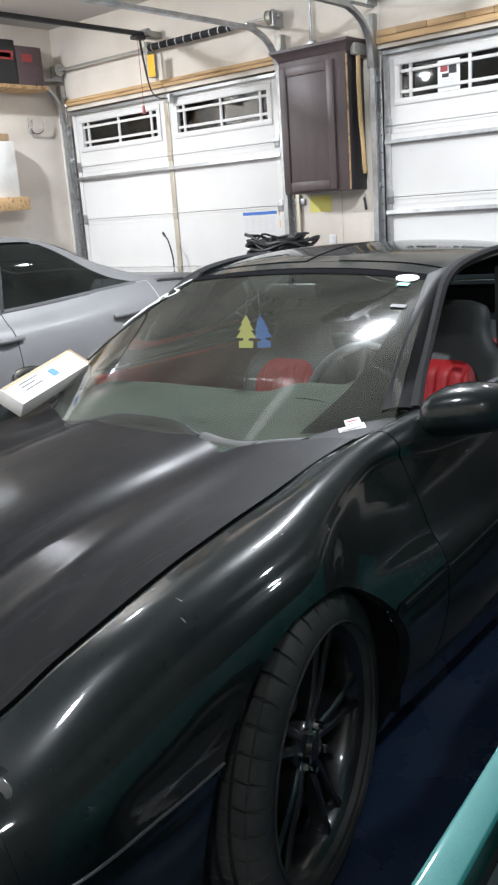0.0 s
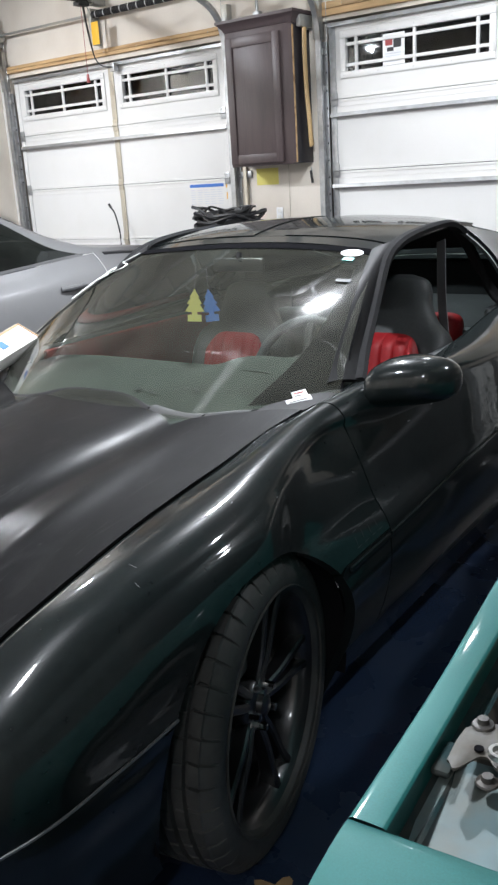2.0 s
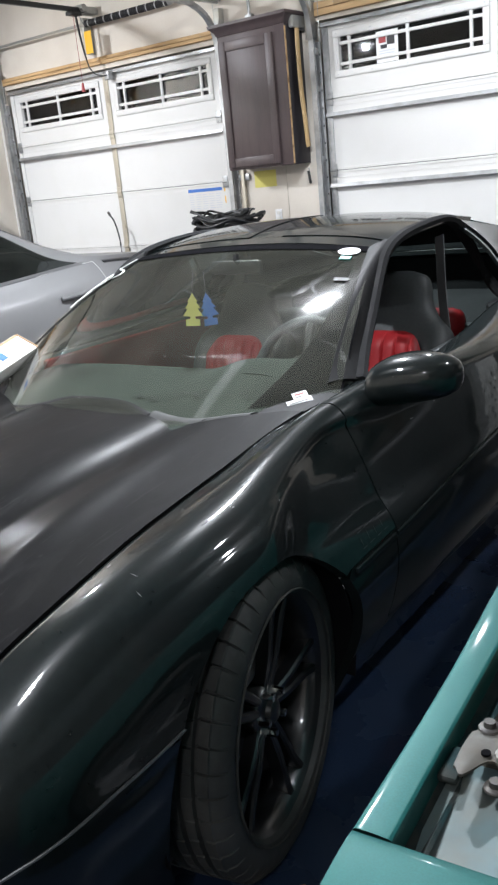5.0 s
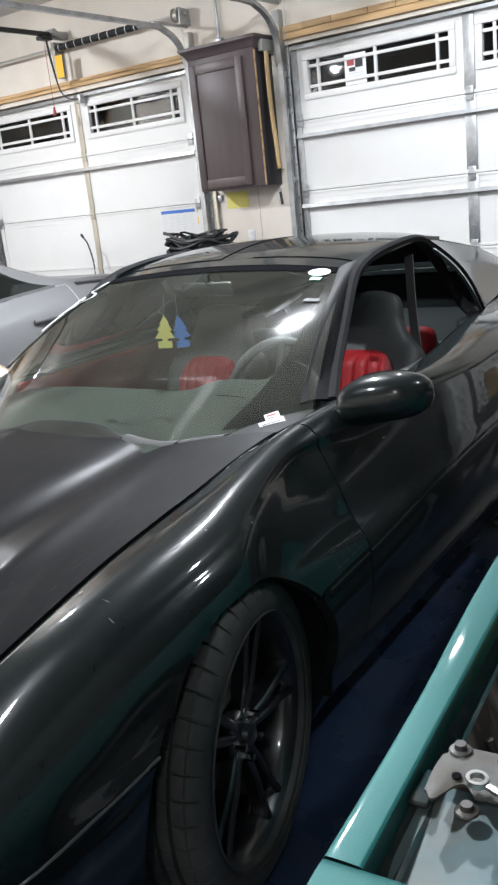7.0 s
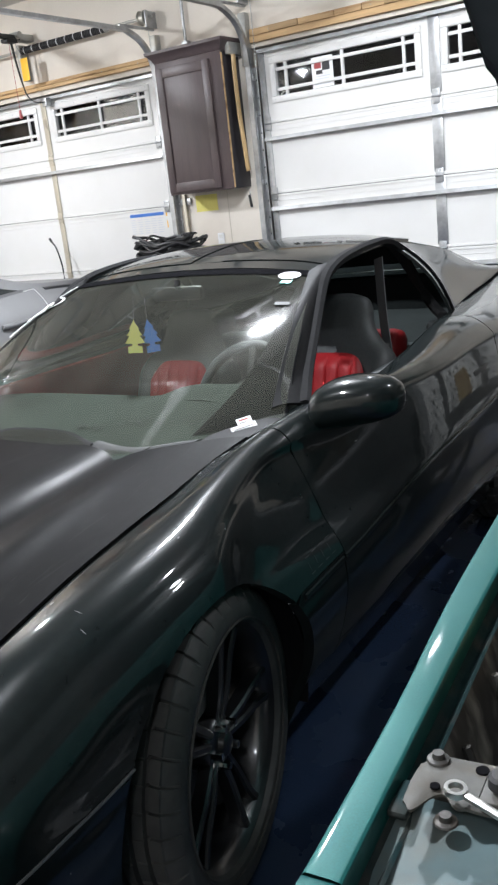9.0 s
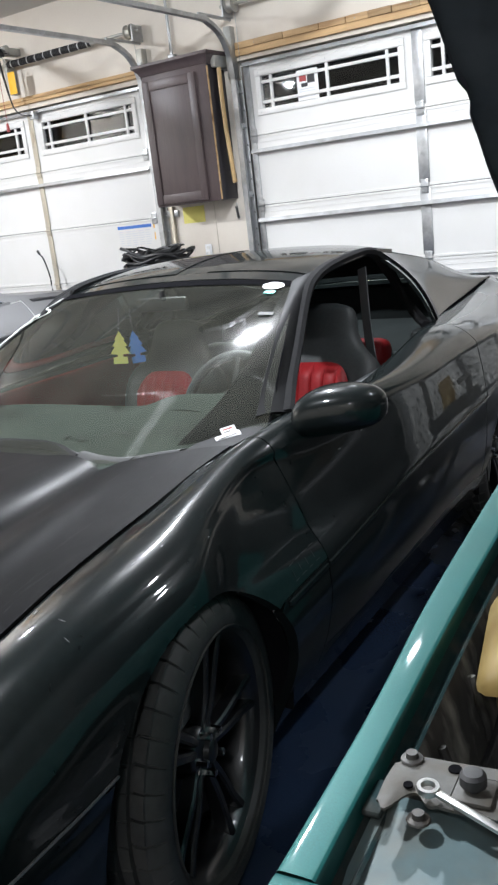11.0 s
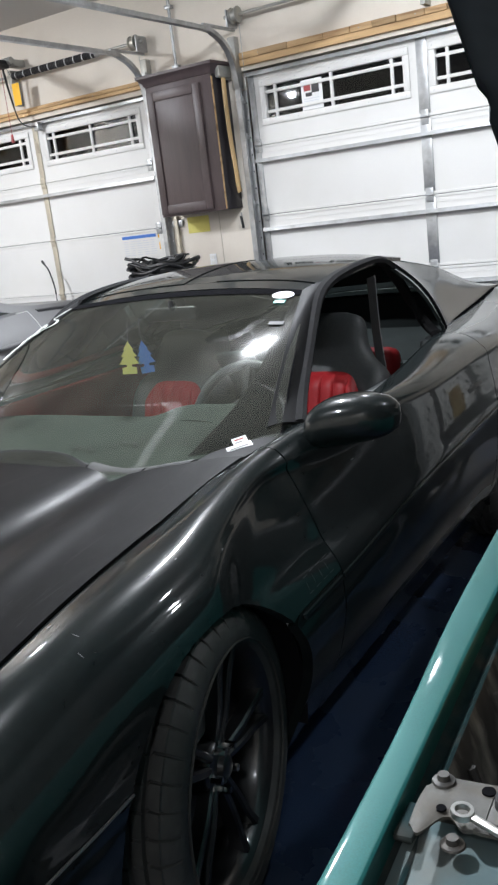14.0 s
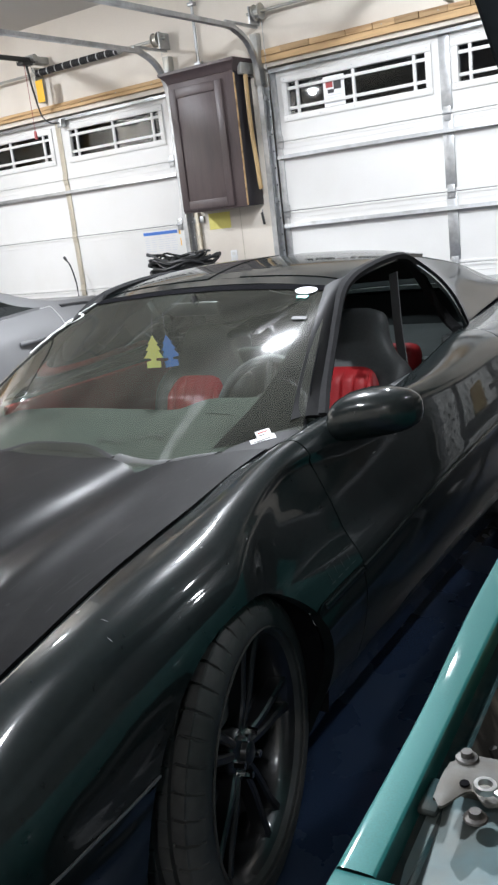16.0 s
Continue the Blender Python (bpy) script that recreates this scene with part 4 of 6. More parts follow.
# stations run from the nose's middle round the side to the tail's middle; each row: belt, shoulder, crease, lower side, sill
STATIONS = [
    # top rail, shoulder, crease, lower, sill
    ((0.00, -1.06, 0.600), (0.00, -1.09, 0.52), (0.00, -1.10, 0.44), (0.00, -1.08, 0.32), (0.00, -1.02, 0.17)),
    ((0.36, -1.00, 0.615), (0.40, -1.04, 0.53), (0.40, -1.05, 0.45), (0.40, -1.03, 0.32), (0.38, -0.97, 0.17)),
    ((0.56, -0.86, 0.650), (0.66, -0.90, 0.55), (0.69, -0.91, 0.46), (0.68, -0.89, 0.33), (0.64, -0.84, 0.17)),
    ((0.64, -0.66, 0.703), (0.78, -0.70, 0.635), (0.835, -0.70, 0.505), (0.83, -0.69, 0.34), (0.78, -0.66, 0.18)),
    ((0.654, -0.50, 0.754), (0.808, -0.50, 0.705), (0.868, -0.50, 0.53), (0.86, -0.50, 0.35), (0.81, -0.49, 0.18)),
    ((0.655, -0.35, 0.788), (0.826, -0.35, 0.755), (0.884, -0.35, 0.555), (0.87, -0.35, 0.36), (0.82, -0.35, 0.18)),
    ((0.650, -0.18, 0.818), (0.838, -0.18, 0.790), (0.890, -0.18, 0.585), (0.88, -0.18, 0.40), (0.83, -0.18, 0.18)),
    ((0.645, 0.00, 0.840), (0.838, 0.00, 0.815), (0.892, 0.00, 0.592), (0.885, 0.00, 0.42), (0.83, 0.00, 0.18)),
    ((0.640, 0.18, 0.858), (0.806, 0.18, 0.848), (0.894, 0.18, 0.596), (0.89, 0.18, 0.42), (0.81, 0.18, 0.18)),
    ((0.630, 0.40, 0.880), (0.776, 0.40, 0.880), (0.898, 0.40, 0.610), (0.89, 0.40, 0.42), (0.80, 0.40, 0.20)),
    ((0.668, 0.56, 0.912), (0.798, 0.56, 0.902), (0.905, 0.56, 0.624), (0.892, 0.56, 0.42), (0.80, 0.56, 0.20)),
    ((0.732, 0.78, 0.945), (0.832, 0.78, 0.915), (0.912, 0.78, 0.650), (0.895, 0.78, 0.42), (0.80, 0.78, 0.20)),
    ((0.765, 1.05, 0.937), (0.864, 1.05, 0.912), (0.916, 1.05, 0.674), (0.895, 1.05, 0.42), (0.80, 1.05, 0.20)),
    ((0.748, 1.40, 0.955), (0.888, 1.40, 0.910), (0.920, 1.40, 0.692), (0.895, 1.40, 0.42), (0.80, 1.40, 0.20)),
    ((0.727, 1.78, 0.990), (0.893, 1.78, 0.914), (0.922, 1.78, 0.704), (0.898, 1.78, 0.42), (0.80, 1.78, 0.20)),
    ((0.700, 2.06, 0.990), (0.896, 2.06, 0.914), (0.925, 2.06, 0.712), (0.905, 2.06, 0.42), (0.81, 2.06, 0.19)),
    ((0.658, 2.40, 0.992), (0.888, 2.40, 0.908), (0.920, 2.40, 0.716), (0.900, 2.40, 0.42), (0.82, 2.40, 0.19)),
    ((0.630, 2.80, 1.005), (0.842, 2.80, 0.898), (0.880, 2.80, 0.718), (0.865, 2.80, 0.42), (0.81, 2.80, 0.21)),
    ((0.612, 3.10, 1.030), (0.765, 3.12, 0.880), (0.805, 3.12, 0.718), (0.795, 3.12, 0.42), (0.75, 3.12, 0.24)),
    ((0.565, 3.30, 1.022), (0.672, 3.34, 0.865), (0.715, 3.36, 0.715), (0.705, 3.36, 0.42), (0.66, 3.33, 0.26)),
    ((0.400, 3.42, 1.020), (0.46, 3.50, 0.850), (0.49, 3.53, 0.715), (0.48, 3.53, 0.42), (0.45, 3.49, 0.27)),
    ((0.00, 3.46, 1.020), (0.00, 3.57, 0.840), (0.00, 3.61, 0.715), (0.00, 3.61, 0.42), (0.00, 3.55, 0.27)),
]
RAILS = [[V(st[k]) for st in STATIONS] for k in range(5)]
ARCHES = ((-0.045, 0.362, 0.370), (2.38, 0.362, 0.392))


# where the front flare ends, every 0.04 m of height from 0.70
FLARE_EDGE = [V((0, y, 0)) for y in (-0.01, 0.01, 0.045, 0.105, 0.21, 0.40)]


def body_at(u, v, s=1):
    """The body side at station u and height step v (0 belt, 4 sill)."""
    rows = [catmull(r, u) for r in RAILS]
    p = catmull(rows, v)
    # from the doors back the shoulder is a fold: the panel above it lies open, the one below drops
    fold = min(1.0, max(0.0, (u - 8.5) / 2.5))
    if fold:
        if v < 1.0:
            q = rows[0].lerp(rows[1], v) + V((0.016, 0, 0.020)) * math.sin(math.pi * v)
        else:
            q = catmull(rows[1:], v - 1)
        p = p.lerp(q, fold * fold * (3 - 2 * fold))
    # the crease is a crisp fold, not a round
    if 1.0 < v < 3.0:
        p.x += 0.006 * max(0, 1 - abs(v - 2.0) / 0.16) * min(1, max(0, (u - 3) / 2))
    def ease(t):
        t = min(1.0, max(0.0, t))
        return t * t * (3 - 2 * t)
    if v < 1.0:
        # the fender's crest stands above the hood seam
        p.z += 0.020 * math.sin(math.pi * v) * ease((u - 2.5) / 2) * ease((13 - u) / 3)
    # full side below the front fender's fold
    if 1.0 < v < 2.0:
        p.x += 0.012 * math.sin(math.pi * (v - 1)) * ease((u - 2.5) / 1.5) * ease((8.0 - u) / 1.5)
    # hollow behind the wheel flare, whose edge sweeps up and back to the pillar
    edge = catmull(FLARE_EDGE, min(5.0, max(0.0, (p.z - 0.70) / 0.04))).y
    hollow = ease((p.y - edge + 0.07) / 0.26) * ease((p.z - 0.64) / 0.07) * ease((0.905 - p.z) / 0.03) * (1 - ease((p.y - 0.35) / 1.1))
    p.x -= 0.018 * hollow
    return V((p.x * s, p.y, p.z))


def u_at(y, rail=2):
    lo, hi = 2.0, 19.0
    for _ in range(40):
        mid = (lo + hi) / 2
        if catmull(RAILS[rail], mid).y < y:
            lo = mid
        else:
            hi = mid
    return lo


def side_panel(name, y0, y1, v0, v1, s, nu, nv, mat="paint", parent=None, label="", fold=0.014):
    ua, ub = u_at(y0), u_at(y1)

    def clear(p):
        return all(math.hypot(p.y - cy, p.z - cz) > r for cy, cz, r in ARCHES)
    # first the skin, then the arch, then the folded rim
    bm = sheet(lambda a, b: body_at(ua + (ub - ua) * a, v0 + (v1 - v0) * b, s), nu, nv, 0, clear)
    for cy, cz, r in ARCHES:
        for v in bm.verts:
            d = math.hypot(v.co.y - cy, v.co.z - cz)
            rim = any(len(e.link_faces) == 1 for e in v.link_edges)
            if rim and d < r + 0.024:
                v.co.y, v.co.z = cy + (v.co.y - cy) * r / d, cz + (v.co.z - cz) * r / d
    bm.normal_update()
    edge = [e for e in bm.edges if len(e.link_faces) == 1]
    made = bmesh.ops.extrude_edge_only(bm, edges=edge)["geom"]
    for v in made:
        if isinstance(v, bmesh.types.BMVert):
            v.co.x -= s * fold * (2.0 if any(abs(math.hypot(v.co.y - cy, v.co.z - cz) - r) < 0.004 for cy, cz, r in ARCHES) else 1.0)
            v.co.z -= 0.006
    return part(name, bm, mat, parent or car, label, 40)


for s in (1, -1):
    side_panel("fender", -0.74, 0.495, 0.03, 1.99, s, 130, 60)
    side_panel("fender_extension", 0.270, 0.495, 2.0, 3.97, s, 40, 60)
    side_panel("front_bumper_side", -0.7405, -0.30, 2.015, 3.98, s, 50, 60)
    dp = side_panel("door_skin", 0.500, 1.918, 0.02, 3.30, s, 90, 44)
    side_panel("rocker", 0.4975, 2.12, 3.32, 4.0, s, 60, 10)
    side_panel("quarter_panel", 1.923, 3.30, 0.0, 3.30, s, 90, 44)
# nose and tail wraps
ua, ub = 0.0, u_at(-0.7408)
for s in (1, -1):
    part("front_bumper", sheet(lambda a, b: body_at(ua + (ub - ua) * a, 0.05 + 3.93 * b, s), 30, 40, 0.012), "paint", car)
    uc = u_at(3.305)
    part("rear_bumper", sheet(lambda a, b: body_at(uc + (21 - uc) * a, 4 * b, s), 20, 30, 0.012), "paint", car)

# hood: crowned sheet with a raised middle and two long ridges
HOOD_EDGE = RAILS[0]


HOOD_REAR = [V((x, y, 0)) for x, y in ((0.0, 0.395), (0.12, 0.393), (0.24, 0.370), (0.36, 0.378), (0.48, 0.440), (0.60, 0.505), (0.72, 0.53))]


def hood_rear(x):
    return catmull(HOOD_REAR, min(6.0, abs(x) / 0.12)).y


def hood_at(a, b):
    """a: 0 at the nose to 1 at the cowl; b: -1 to 1 across."""
    q = abs(b)
    rear = hood_rear(q * 0.645)
    y = -0.93 + a * (rear + 0.93)
    ue = u_at(max(-0.84, y), 0)
    e = catmull(HOOD_EDGE, ue)
    half = e.x - 0.015 if y > -0.84 else (e.x - 0.015) * max(0.0, 1 - (-0.84 - y) * 1.2)
    ze = e.z if y > -0.84 else e.z - (-0.84 - y) * 0.35
    crown = 0.030 * (1 - q ** 2.2) * (1 - 0.55 * a)
    # raised middle between two folds that run in toward the nose
    w = 0.36 + 0.06 * a
    lift = (0.014 + 0.008 * math.sin(math.pi * a)) / (1 + math.exp((q - w) * 28))
    # rolled ridge outside it, and the hollow between
    ridge = 0.013 * math.exp(-((q - 0.80 + 0.16 * a) / 0.075) ** 2) * math.sin(math.pi * min(1, a * 1.05))
    dip = -0.009 * math.exp(-((q - w - 0.10) / 0.07) ** 2)
    ripple = 0.0012 * math.sin(9 * y + 5 * b) + 0.0008 * math.sin(17 * b + 4 * y)
    return V((b * half, y, ze + crown + lift + dip + ridge + ripple * (1 - q ** 6)))


part("hood", sheet(lambda a, b: hood_at(a, b * 2 - 1), 90, 120, 0.008), "hood_paint", car, "dusty black hood with scuffs and a raised middle")
# dark strip added under the hood seam to keep its gap black
for s in (1, -1):
    part("seam_backing", sweep([V((s * (catmull(HOOD_EDGE, u_at(y, 0)).x), y, catmull(HOOD_EDGE, u_at(y, 0)).z - 0.022)) for y in [-0.8 + 0.12 * k for k in range(12)]],
                               [(-0.02, -0.008), (0.02, -0.008), (0.02, 0.004), (-0.02, 0.004)]), "void", car)

# windscreen
def ws_bottom(b):
    q = b / 0.68
    return V((b, 0.335 + 0.320 * q * q, 0.893 + 0.045 * q * q))


def ws_top(b):
    q = b / 0.515
    return V((b, 1.285 - 0.055 * q * q, 1.272 - 0.022 * q * q))


def ws_at(a, b, out=0.0):
    """a across (-1 to 1), b up (0 to 1)."""
    p = ws_bottom(a * 0.683).lerp(ws_top(a * 0.515), b)
    bulge = 0.035 * math.sin(math.pi * b) * (1 - 0.4 * a * a) + out
    return p + V((0.25 * a, -0.36, 0.90)) * bulge


def trim_edge(b):
    """The inner edge of the dark pillar trim behind the glass."""
    return catmull([V((a, 0, 0)) for a in (0.70, 0.80, 0.85, 0.87, 0.885, 0.90)], b * 5).x


part("windshield", sheet(lambda a, b: ws_at(a * 2 - 1, -0.12 + 1.12 * b), 40, 32), "windshield", car, "dusty laminated windshield").visible_shadow = False
part("glass_border", sheet(lambda a, b: ws_at(a * 2 - 1, 0.955 + 0.05 * b, 0.003), 40, 3), "frit", car)
for s in (1, -1):
    part("pillar_trim", sheet(lambda a, b: ws_at(s * (trim_edge(b) + (1.005 - trim_edge(b)) * a), b, -0.014), 8, 30), "frit", car)
# roof with lift-out panels and a middle bar
def roof_at(a, b):
    """a: 0 screen header to 1 rear; b: -1 to 1 across."""
    y = 1.285 + 0.80 * a
    zc = (1.278, 1.312, 1.330, 1.330, 1.310)
    zz = catmull([V((0, 0, v)) for v in zc], a * 4).z
    half = 0.515 + 0.03 * math.sin(math.pi * min(1, a * 1.2))
    drop = 0.022 + 0.012 * abs(b) ** 4
    return V((b * half, y - 0.055 * b * b * (1 - a), zz - drop * b * b))


# the side window's seal, from the pillar's foot over the roof edge and down to the belt
WINDOW_EDGE = [(0.700, 0.735, 0.940), (0.650, 0.863, 1.005), (0.615, 0.980, 1.075), (0.590, 1.069, 1.135), (0.570, 1.145, 1.188), (0.557, 1.204, 1.226), (0.550, 1.275, 1.257), (0.547, 1.394, 1.283), (0.547, 1.590, 1.300),
               (0.543, 1.758, 1.300), (0.540, 1.875, 1.268), (0.546, 1.990, 1.180), (0.574, 2.050, 1.080), (0.622, 2.035, 1.010), (0.690, 1.950, 0.984)]
part("roof_header", sheet(lambda a, b: roof_at(0.0 + 0.10 * a, b * 2 - 1), 5, 40, 0.015), "paint", car)
part("roof_bar", sheet(lambda a, b: roof_at(0.105 + 0.70 * a, (b * 2 - 1) * 0.13), 16, 8, 0.015), "paint", car)
part("roof_rear", sheet(lambda a, b: roof_at(0.81 + 0.19 * a, b * 2 - 1), 8, 40, 0.015), "paint", car)
for s in (1, -1):
    part("roof_panel", sheet(lambda a, b: roof_at(0.108 + 0.694 * a, s * (0.14 + 0.86 * b)) + V((0, 0, 0.003)), 16, 16, 0.02), "paint", car, "glossy black lift-out roof panel")
    def pillar_at(a, b):
        e = catmull([V(p) for p in WINDOW_EDGE], 6.6 * b)
        p = ws_at(0.955, 0.03 + 0.97 * b, 0.004).lerp(e, a) + V((0.25, -0.2, 0.6)) * (0.012 * math.sin(math.pi * a))
        return V((s * p.x, p.y, p.z))
    part("a_pillar", sheet(pillar_at, 10, 40, 0.012), "pillar", car)
    part("drip_rail", sweep([V((s * x, y, z)) for x, y, z in WINDOW_EDGE], [(-0.020, -0.016), (0.018, -0.014), (0.021, 0.002), (0.010, 0.011), (-0.018, 0.008)], steps=110), "seal", car, "black rubber window seal")

# hatch glass and sail panels
HATCH_C = [V((0, 2.085, 1.312)), V((0, 2.40, 1.262)), V((0, 2.75, 1.175)), V((0, 3.16, 1.045))]
HATCH_E = [V((0.515, 2.085, 1.264)), V((0.555, 2.40, 1.200)), V((0.582, 2.75, 1.100)), V((0.595, 3.16, 1.020))]


def hatch_at(a, b):
    c, e = catmull(HATCH_C, a * 3), catmull(HATCH_E, a * 3)
    q = abs(b) ** 2.0
    return V((b * e.x, c.y, c.z + (e.z - c.z) * q))


part("hatch_glass", sheet(lambda a, b: hatch_at(a, b * 2 - 1), 26, 30, 0.008), "hatch_glass", car, "dark curved hatch glass")


def sail_at(a, b, s):
    top = catmull([V((0.520, 1.86, 1.285)), V((0.522, 2.085, 1.258)), V((0.559, 2.40, 1.197)), V((0.588, 2.75, 1.097)), V((0.600, 3.14, 1.022))], a * 4)
    low = catmull([V((0.715, 1.985, 0.990)), V((0.692, 2.10, 0.977)), V((0.657, 2.40, 0.986)), V((0.629, 2.80, 1.001)), V((0.624, 3.12, 1.036))], a * 4)
    p = top.lerp(low, b) + V((0.030, 0, 0.020)) * math.sin(math.pi * b) * (1 - a * 0.8)
    return V((s * p.x, p.y, p.z))


for s in (1, -1):
    part("sail_panel", sheet(lambda a, b: sail_at(a, b, s), 30, 14, 0.012), "paint", car)
for s in (1, -1):
    part("hatch_seam", sweep([sail_at(0.16 + 0.76 * k / 16, 0.985, s) + V((s * 0.002, 0, 0.003)) for k in range(17)], [(-0.005, -0.004), (0.005, -0.004), (0.005, 0.003), (-0.005, 0.003)]), "frit", car)
    part("pillar_seam", sweep([sail_at(0.085 + 0.07 * k / 14, 0.98 * k / 14, s) + V((s * 0.003, 0, 0.002)) for k in range(15)], [(-0.005, -0.004), (0.005, -0.004), (0.005, 0.003), (-0.005, 0.003)]), "frit", car)
part("tail_deck", sheet(lambda a, b: V((((b * 2 - 1) * (0.605 - 0.06 * a)), 3.165 + 0.33 * a - 0.10 * abs(b * 2 - 1) ** 3 * a, 1.040 - 0.020 * a - 0.018 * abs(b * 2 - 1) ** 3)), 12, 30, 0.012), "paint", car)
# rear wing
wing = [V((-0.600, 3.02, 0.985)), V((-0.590, 3.10, 1.000)), V((-0.54, 3.18, 1.016)), V((-0.40, 3.22, 1.026)), V((0.0, 3.24, 1.030)), V((0.40, 3.22, 1.026)), V((0.54, 3.18, 1.016)), V((0.590, 3.10, 1.000)), V((0.600, 3.02, 0.985))]
part("spoiler", sweep(wing, [(-0.09, -0.010), (0.08, -0.020), (0.10, -0.008), (0.08, 0.008), (-0.02, 0.012), (-0.08, 0.003)], steps=60), "paint", car, "black rear wing")

# cowl below the screen
part("cowl_panel", sheet(lambda a, b: ws_bottom((a * 2 - 1) * 0.66) + V((0, -0.10 + 0.09 * b, -0.045 + 0.02 * b)), 40, 6, 0.01), "plastic", car)


def on_glass(x, y):
    """The screen's surface over (x, y)."""
    lo, hi = -0.15, 0.4
    for _ in range(24):
        mid = (lo + hi) / 2
        w = 0.683 + (0.515 - 0.683) * mid
        if ws_at(x / w, mid).y < y:
            lo = mid
        else:
            hi = mid
    return ws_at(x / (0.683 + (0.515 - 0.683) * lo), lo, 0.003)


def trim_at(x0, x1, width):
    def f(a, b):
        x = x0 + (x1 - x0) * a
        lo = hood_at(1.0, x / 0.645) + V((0, -0.003, -0.002))
        hi = on_glass(x, lo.y + width)
        return lo.lerp(V((x, hi.y, hi.z)), b) + V((0, 0, 0.003 * math.sin(math.pi * b)))
    return f


for x0, x1 in ((0.235, 0.405), (0.410, 0.520)):
    part("cowl_trim", sheet(trim_at(x0, x1, 0.024), 16, 6, 0.004), "grey_plastic", car, "weathered grey cowl trim, cracked")
part("cowl_trim", sheet(trim_at(-0.62, 0.230, 0.012), 40, 5, 0.004), "plastic", car)
for s in (1, -1):
    def corner(a, b):
        lo = hood_at(1.0, 0.83 + 0.175 * a)
        hi = on_glass(0.53 + 0.14 * a, 0.50 + 0.16 * a).lerp(V((0.695, 0.66, 0.930)), a * a)
        p = lo.lerp(hi, b)
        return V((s * p.x, p.y, p.z - 0.002))
    part("cowl_corner", sheet(corner, 12, 12, 0.006), "pillar", car)
# door mirrors: outward x, middle z, half height; then depth forward and rearward of y
MIRROR = [V(p) for p in ((0.774, 0.944, 0.030), (0.777, 0.944, 0.048), (0.792, 0.947, 0.058), (0.820, 0.955, 0.065), (0.865, 0.963, 0.068), (0.915, 0.968, 0.065), (0.960, 0.970, 0.057), (0.985, 0.970, 0.046), (1.000, 0.969, 0.032), (1.007, 0.968, 0.010))]
MIRROR_DEEP = [V(p) for p in ((0.060, 0.04, 0.690), (0.078, 0.05, 0.690), (0.092, 0.05, 0.690), (0.098, 0.05, 0.692), (0.098, 0.05, 0.700), (0.092, 0.05, 0.706), (0.078, 0.045, 0.712), (0.060, 0.038, 0.716), (0.038, 0.028, 0.718), (0.010, 0.008, 0.720))]
for s in (1, -1):
    bm = bmesh.new()
    n, m_ = 40, 28
    rows = []
    for i in range(n + 1):
        c = catmull(MIRROR, (len(MIRROR) - 1) * i / n)
        d = catmull(MIRROR_DEEP, (len(MIRROR) - 1) * i / n)
        row = []
        for k in range(m_):
            a = 2 * math.pi * k / m_
            ca, sa = math.cos(a), math.sin(a)
            ex = math.copysign(abs(ca) ** 0.8, ca) * (d.x if ca < 0 else d.y)
            ez = math.copysign(abs(sa) ** 0.85, sa) * c.z
            row.append(bm.verts.new((s * c.x, d.z + ex, (c.y if s > 0 else c.y - 0.058) + ez)))
        rows.append(row)
    for p, q in zip(rows, rows[1:]):
        for k in range(m_):
            bm.faces.new((p[k], p[(k + 1) % m_], q[(k + 1) % m_], q[k]))
    bm.faces.new(rows[0][::-1])
    bm.faces.new(rows[-1])
    mir = part("door_mirror", bm, "paint", car, "black teardrop door mirror", 50)
    part("mirror_glass", box(*sorted((s * 0.84, s * 0.97)), 0.748, 0.757, 0.925 if s > 0 else 0.867, 1.005 if s > 0 else 0.947, 0.002), "chrome", mir)
    part("mirror_foot", sweep([V((s * 0.690, 0.672, 0.905)), V((s * 0.725, 0.680, 0.915)), V((s * 0.790, 0.692, 0.922))], [(-0.07, -0.030), (0.055, -0.030), (0.060, 0.006), (0.040, 0.026), (-0.045, 0.026), (-0.068, 0.004)], steps=10), "paint", mir)
    part("door_handle", box(*sorted((s * 0.897, s * 0.91)), 1.62, 1.80, 0.80, 0.832, 0.006), "trim", car)
# crease moulding strip along the doors
for s in (1, -1):
    for y0, y1 in ((0.285, 0.486), (0.498, 1.92)):
        part("side_moulding", sweep([body_at(u_at(y0 + (y1 - y0) * k / 12), 2.06, s) + V((s * 0.003, 0, 0)) for k in range(13)],
                                    [(-0.004, -0.006), (0.004, -0.006), (0.005, 0.0), (0.004, 0.006), (-0.004, 0.006)]), "paint", car)
    part("bumper_seam_trim", sweep([body_at(u_at(-0.76 + 0.40 * k / 10), 1.99, s) + V((s * 0.002, 0, 0)) for k in range(11)],
                                   [(-0.003, -0.002), (0.002, -0.002), (0.002, 0.002), (-0.003, 0.002)]), "belt", car, "pale line along the bumper seam")


